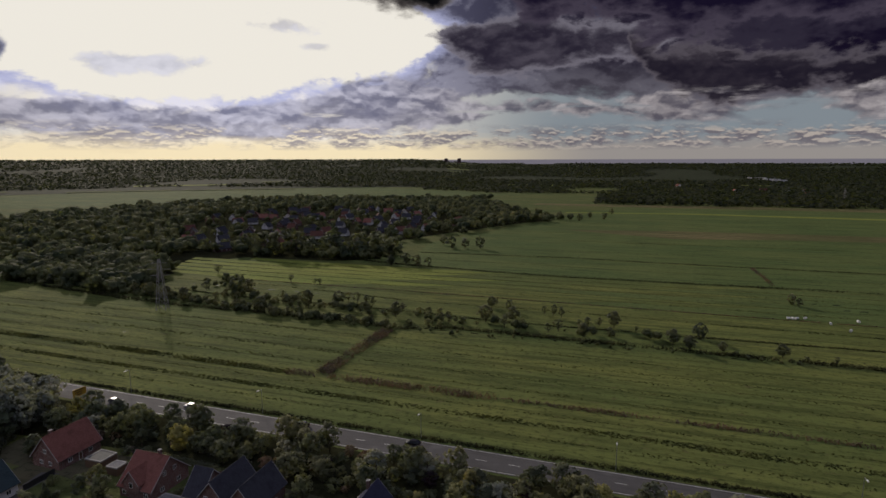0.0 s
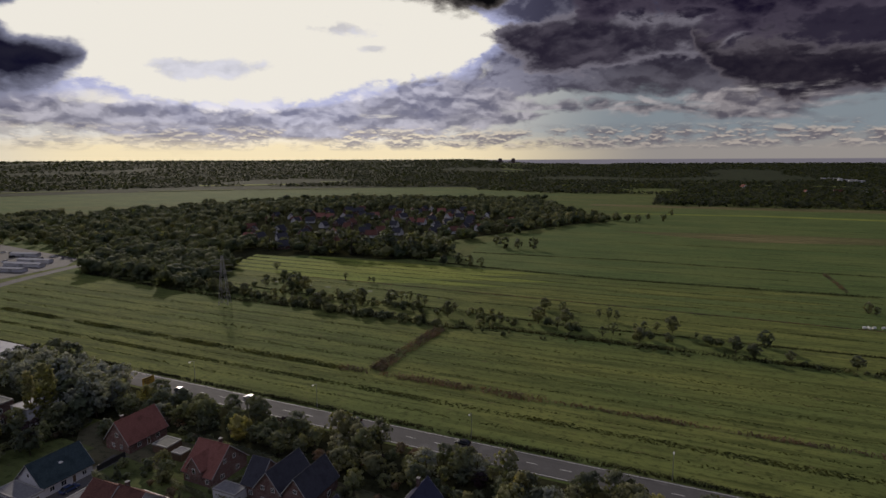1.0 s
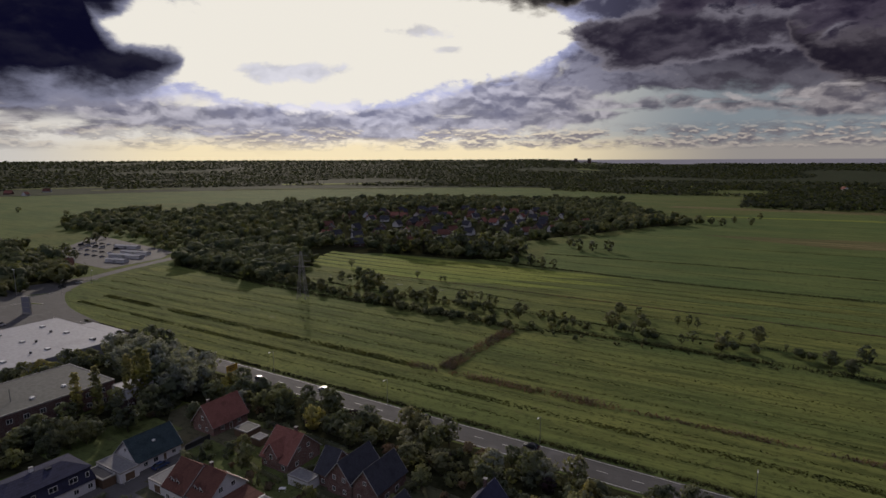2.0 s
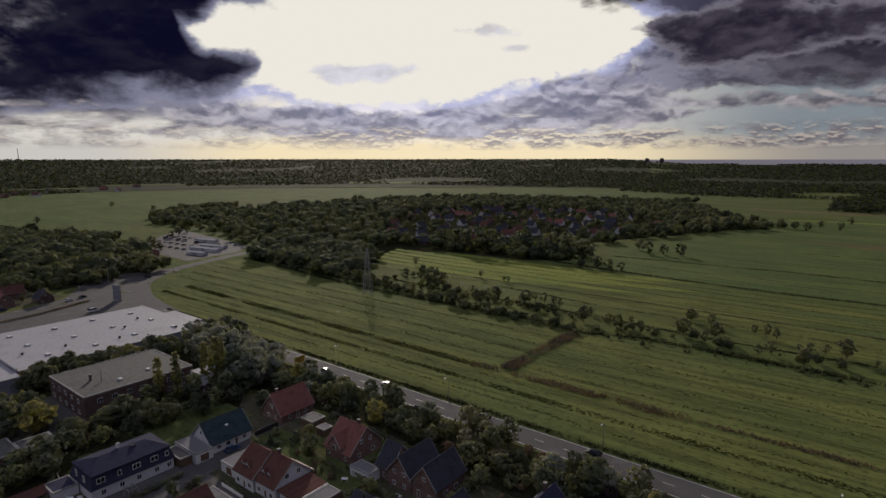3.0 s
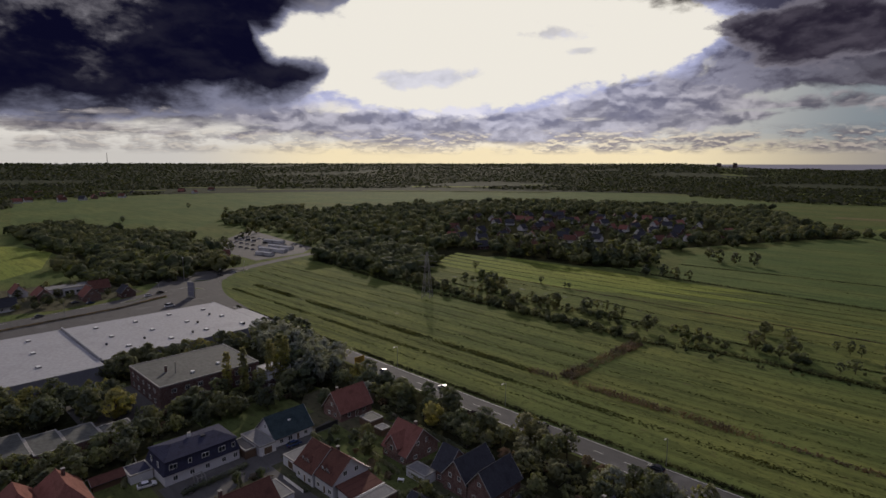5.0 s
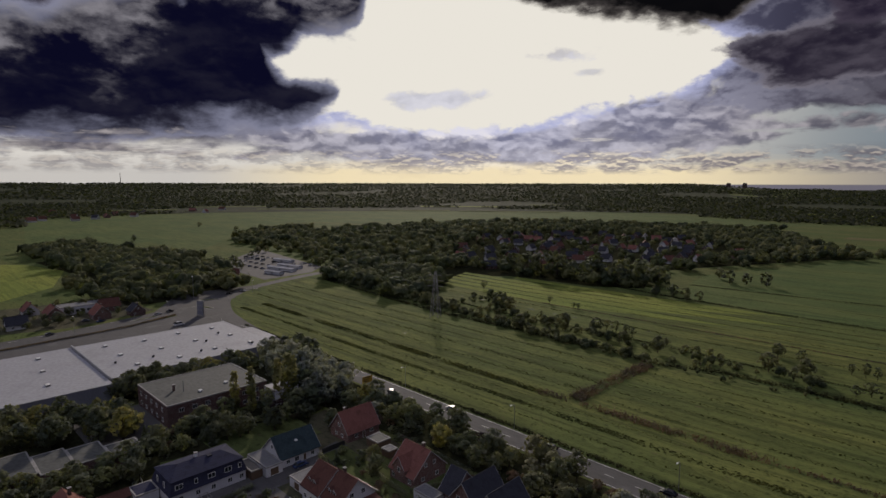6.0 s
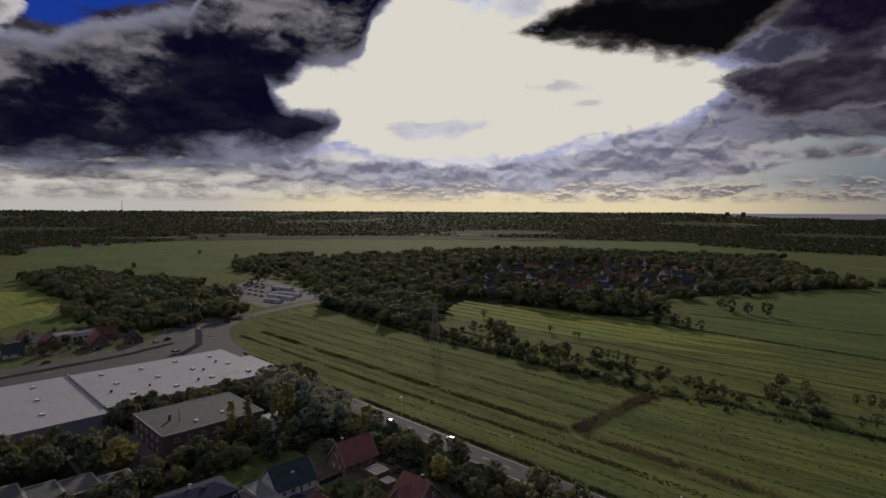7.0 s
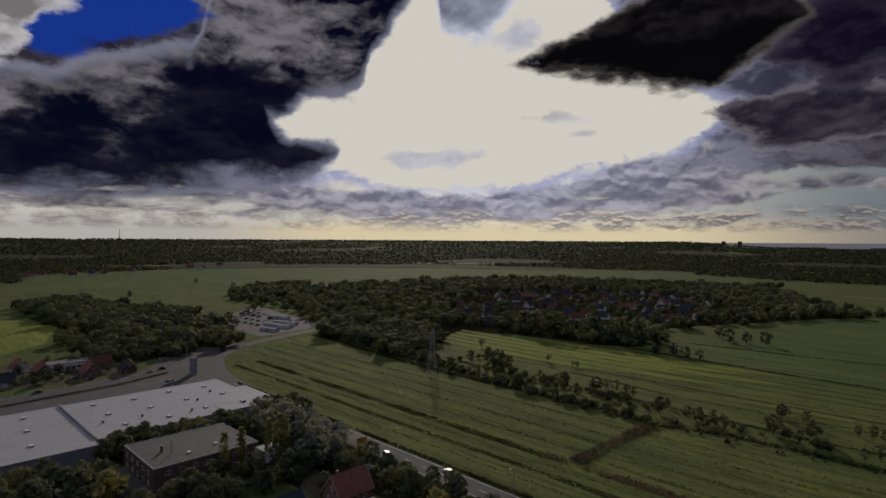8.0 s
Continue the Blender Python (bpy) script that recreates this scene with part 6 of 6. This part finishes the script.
for k, (x, y, turn, ln) in enumerate(((-470, 262, 12, 34), (-480, 276, 12, 30), (-455, 246, 12, 20), (-520, 292, 14, 26))):
    t = thing("storage_shed", pose(x, y, 0.05, 0, 0, turn), "long low storage shed with a pale roof on the yard", "shed", "yard sheds")
    part("wall", boxes((-ln / 2, -2.6, 0, ln / 2, 2.6, 2.4)), M["white_wall"], t)
    for s in (-1, 1):
        c = [(-ln / 2 - 0.3, s * 3.0, 2.35), (ln / 2 + 0.3, s * 3.0, 2.35), (ln / 2 + 0.3, 0, 3.2), (-ln / 2 - 0.3, 0, 3.2)]
        part("roof_slope", slab(bmesh.new(), c if s < 0 else c[::-1], 0.1), M["roof_white"], t)
    part("door", boxes((-1.5, -2.66, 0.05, 1.5, -2.605, 2.1)), M["metal"], t)


def lamp(x, y, turn, h=8.0):
    t = thing("street_lamp", pose(x, y, 0, 0, 0, turn), "slim pale steel street lamp beside the road", "street lamp", "roadside lamps")
    part("base", tube(bmesh.new(), (0, 0, 0), (0, 0, 0.9), 0.12, 0.12, 8), M["metal"], t)
    part("pole", tube(bmesh.new(), (0, 0, 0.9), (0, 0, h), 0.085, 0.06, 8), M["metal"], t)
    part("arm", tube(bmesh.new(), (0, 0, h), (0, -1.5, h + 0.25), 0.05, 0.045, 6), M["metal"], t)
    part("lamp_head", boxes((-0.17, -2.2, h + 0.16, 0.17, -1.4, h + 0.34)), M["trim"], t)


for x in (-162, -108, -54, 0, 54, 108):
    lamp(x, 142.6, 0)
for x, y, a in ((-371, 166, 90), (-388, 192, 90), (-352, 120, 270), (-346, 70, 270)):
    lamp(x, y, a, 9.0)
t = thing("floodlight_mast", pose(-393, 151, 0), "tall steel lighting mast at the junction", "lamp mast")
part("pole", tube(bmesh.new(), (0, 0, 0), (0, 0, 16), 0.2, 0.1, 8), M["metal"], t)
part("crossbar", boxes((-1.0, -0.12, 15.8, 1.0, 0.12, 16.0)), M["metal"], t)
for s in (-0.8, 0.8):
    part("lamp_head", boxes((s - 0.3, -0.5, 15.95, s + 0.3, 0.1, 16.2)), M["trim"], t)

# yellow place sign and other roadside boards
t = thing("direction_sign", pose(-170.5, 130.2, 0, 0, 0, 86), "large yellow direction board on posts beside the road", "road sign")
for s in (-1.5, 1.5):
    part("post", tube(bmesh.new(), (s, 0, 0), (s, 0, 5.4), 0.09, 0.09, 8), M["yellow"], t)
b = part("board", boxes((-2.3, -0.12, 2.6, 2.3, -0.06, 5.3)), M["yellow"], t)
for k in range(3):
    part("text_bar", boxes((-1.7, -0.16, 4.7 - k * 0.75, 1.4 - 0.4 * k, -0.122, 4.95 - k * 0.75)), M["dark_metal"], b)
t = thing("advertising_pillar", pose(-339, 134, 0, 0, 0, 20), "tall pale blue-white advertising pillar at the car park", "sign pillar")
part("panel", boxes((-2.6, -0.35, 0.6, 2.6, 0.35, 9.6)), M["concrete"], t)
for k in range(3):
    part("sign_face", boxes((-2.4, -0.40, 1.2 + k * 2.8, 2.4, -0.352, 3.7 + k * 2.8)), M["grey_wall"], t)
part("plinth", boxes((-2.8, -0.5, 0, 2.8, 0.5, 0.6)), M["concrete"], t)
for k in range(9):
    t = thing("bollard", pose(-318 + k * 3.4, 137.2 - k * 0.42, 0.05), "white marker post along the car park edge", "bollard", "marker posts")
    part("post", tube(bmesh.new(), (0, 0, 0), (0, 0, 1.0), 0.12, 0.1, 8), M["trim"], t)
    part("band", tube(bmesh.new(), (0, 0, 0.7), (0, 0, 0.82), 0.13, 0.13, 8), M["car_red"], t)


# lattice pylon on the meadow, and two far ones
def pylon(x, y, h, label):
    t = thing("pylon", pose(x, y, rise(x, y), 0, 0, 25), label, "pylon", "power pylons")
    w = lambda z: 2.6 * (1 - 0.82 * z / h)
    levels = [0, 0.2, 0.38, 0.54, 0.68, 0.8, 0.9, 1.0]
    for sx, sy in ((-1, -1), (1, -1), (1, 1), (-1, 1)):
        part("leg", tube(bmesh.new(), (sx * w(0), sy * w(0), 0), (sx * w(h), sy * w(h), h), 0.15, 0.10, 4), M["concrete"], t)
    for a, b in zip(levels, levels[1:]):
        za, zb = a * h, b * h
        for (ax, ay), (bx, by) in (((-1, -1), (1, -1)), ((1, -1), (1, 1)), ((1, 1), (-1, 1)), ((-1, 1), (-1, -1))):
            part("brace", tube(bmesh.new(), (ax * w(za), ay * w(za), za), (bx * w(zb), by * w(zb), zb), 0.075, 0.075, 4), M["concrete"], t)
            part("brace", tube(bmesh.new(), (bx * w(za), by * w(za), za), (ax * w(zb), ay * w(zb), zb), 0.075, 0.075, 4), M["concrete"], t)
    for z, s in ((0.68, 5.0), (0.8, 6.0), (0.92, 4.0)):
        part("crossarm", tube(bmesh.new(), (-s, 0, z * h), (s, 0, z * h), 0.13, 0.13, 4), M["concrete"], t)
        for q in (-s, s):
            part("insulator", tube(bmesh.new(), (q, 0, z * h - 1.4), (q, 0, z * h), 0.09, 0.09, 5), M["dark_metal"], t)


pylon(-237, 233, 28.0, "grey steel lattice pylon on the meadow")
pylon(377, 1218, 26.0, "distant grey steel lattice pylon")

# far landmarks on the horizon
for a, d, hh in ((17.95, 4600, 22), (16.65, 4600, 22)):
    x, y = -math.sin(radians(a)) * d, math.cos(radians(a)) * d
    t = thing("tower_block", pose(x, y, rise(x, y) - 2, 0, 0, 15), "far grey tower block on the coast", "tower block", "far towers")
    top = 84 - rise(x, y) + 2
    part("wall", boxes((-14, -9, 0, 14, 9, top)), M["brick_dark"], t)
    part("roof", boxes((-12, -7, top, 12, 7, top + 3)), M["roof_felt"], t)
    for k in range(5):
        part("window_band", boxes((-13, -9.3, top - 4 - k * 5, 13, -9.02, top - 2.2 - k * 5)), M["glass"], t)
a, d = radians(74.38), 4500
x, y = -math.sin(a) * d, math.cos(a) * d
t = thing("radio_mast", pose(x, y, rise(x, y)), "tall thin radio mast on the far horizon", "mast")
part("lower_mast", tube(bmesh.new(), (0, 0, 0), (0, 0, 55), 2.2, 2.0, 6), M["dark_metal"], t)
part("upper_mast", tube(bmesh.new(), (0, 0, 55), (0, 0, 82), 1.7, 1.2, 6), M["dark_metal"], t)


# clipped hedges, fences and garden walls
def hedge(x0, y0, x1, y1, w, h, mat="leaf_dark", label="clipped dark green garden hedge"):
    n = int(math.hypot(x1 - x0, y1 - y0) * 55 * (w + h) / 2)
    r = np.random.RandomState(int(abs(x0 * 7 + y0 * 13)))
    s, c = r.uniform(0, 1, n), r.uniform(-0.5, 0.5, n)
    z = r.uniform(0.05, 1, n) ** 0.6 * h
    d = np.array((x1 - x0, y1 - y0)) / math.hypot(x1 - x0, y1 - y0)
    side = np.array((-d[1], d[0]))
    L = math.hypot(x1 - x0, y1 - y0)
    p = np.stack([d[0] * (s - 0.5) * L + side[0] * c * w, d[1] * (s - 0.5) * L + side[1] * c * w, z], 1)
    out = np.stack([side[0] * c * 2, side[1] * c * 2, (z / h) ** 2], 1) + 1e-3
    ob = new("hedge", cloud_mesh("hedge", *leaf_cloud(p, 0.2, 3, out), M[mat]))
    ob.matrix_basis = pose((x0 + x1) / 2, (y0 + y1) / 2, 0)
    tagged(ob, label, "hedge", "garden hedges")


hedge(-334, 40, -341, 96, 1.3, 1.0, "leaf_rust", "low brown hedge along the car park")
hedge(-341, 96, -352, 124, 1.3, 1.0, "leaf_rust", "low brown hedge along the car park")
hedge(-331, -60, -334, 40, 1.3, 1.0, "leaf_rust", "low brown hedge along the car park")
for row in ((-101, 92, -80, 88, 1.6, 1.8), (-134, 64.5, -133, 47, 1.8, 1.5), (-137, 86.5, -124, 84.5, 1.2, 1.4), (-154, 66, -154, 44, 1.4, 1.6), (-122, 69.6, -112, 69, 1.0, 0.9), (-116, 91.5, -102, 90, 1.2, 1.3),
            (-126, 98, -117, 92, 1.2, 1.4), (-103, 92, -97, 105, 1.2, 1.5), (-160, 44, -146, 38, 1.4, 1.6), (-130, 110.5, -98, 110, 1.5, 1.8), (-96, 84, -84, 80, 1.2, 1.3), (-74, 92, -72, 106, 1.3, 1.6)):
    hedge(*row)


def fence(x0, y0, x1, y1, h, mat, label):
    L = math.hypot(x1 - x0, y1 - y0)
    t = thing("fence", pose(x0, y0, 0, 0, 0, math.degrees(math.atan2(y1 - y0, x1 - x0))), label, "fence", "garden fences")
    n = max(2, int(L / 2))
    for k in range(n + 1):
        part("post", boxes((L * k / n - 0.05, -0.05, 0, L * k / n + 0.05, 0.05, h + 0.1)), M[mat], t)
        if k < n:
            part("panel", boxes((L * k / n + 0.06, -0.025, 0.1, L * (k + 1) / n - 0.06, 0.025, h)), M[mat], t)


fence(-160, 45, -144, 42, 1.3, "trim", "white panelled garden fence")
fence(-145, 70, -136, 70, 1.2, "trim", "white garden wall panels beside the lane")
fence(-122, 68.2, -113, 68.2, 1.0, "trim", "low white fence along the lane")
fence(-126, 97, -118, 90, 1.6, "wood", "brown wooden garden fence")
fence(-93, 84.5, -93, 92, 1.7, "wood", "weathered wooden garden fence")
fence(-101, 106, -90, 110, 1.7, "wood", "weathered wooden garden fence")
fence(-137.5, 88, -137.5, 96, 1.6, "dark_metal", "dark green wire fence beside the lawn")
t = thing("pergola", pose(-135.5, 52.5, 0), "pale wooden garden pergola frame", "pergola")
for x in (-1.3, 1.3):
    for y in (-1.0, 1.0):
        part("post", boxes((x - 0.06, y - 0.06, 0, x + 0.06, y + 0.06, 2.2)), M["concrete"], t)
for x in (-1.3, 1.3):
    part("beam", boxes((x - 0.06, -1.2, 2.2, x + 0.06, 1.2, 2.32)), M["concrete"], t)
for y in (-1.0, 1.0):
    part("rail", boxes((-1.4, y - 0.05, 2.32, 1.4, y + 0.05, 2.42)), M["concrete"], t)
for k, (x, y) in enumerate(((-84.0, 91.0), (-99.5, 88.2), (-92, 108.5), (-72.5, 103))):
    t = thing("garden_table", pose(x, y, 0.05, 0, 0, 30 * k), "pale garden table on a terrace", "table", "garden tables")
    part("tabletop", boxes((-0.8, -0.5, 0.7, 0.8, 0.5, 0.75)), M["trim"], t)
    for sx in (-0.7, 0.7):
        for sy in (-0.4, 0.4):
            part("leg", boxes((sx - 0.04, sy - 0.04, 0, sx + 0.04, sy + 0.04, 0.7)), M["trim"], t)
# white feed troughs and wrapped bales on the far meadows
for k, (x, y) in enumerate(((79, 315), (83, 316), (87, 317.5), (101, 299.5), (96, 310), (110, 318), (81, 315.4))):
    t = thing("bale", pose(x, y, 0.05, 0, 0, 20 * k), "white wrapped bale lying on the meadow", "bale", "wrapped bales")
    part("wrap", tube(bmesh.new(), (-0.7, 0, 0.55), (0.7, 0, 0.55), 0.58, 0.58, 12), M["trim"], t)
    part("end_cap", tube(bmesh.new(), (0.7, 0, 0.55), (0.76, 0, 0.55), 0.5, 0.4, 12), M["trim"], t)
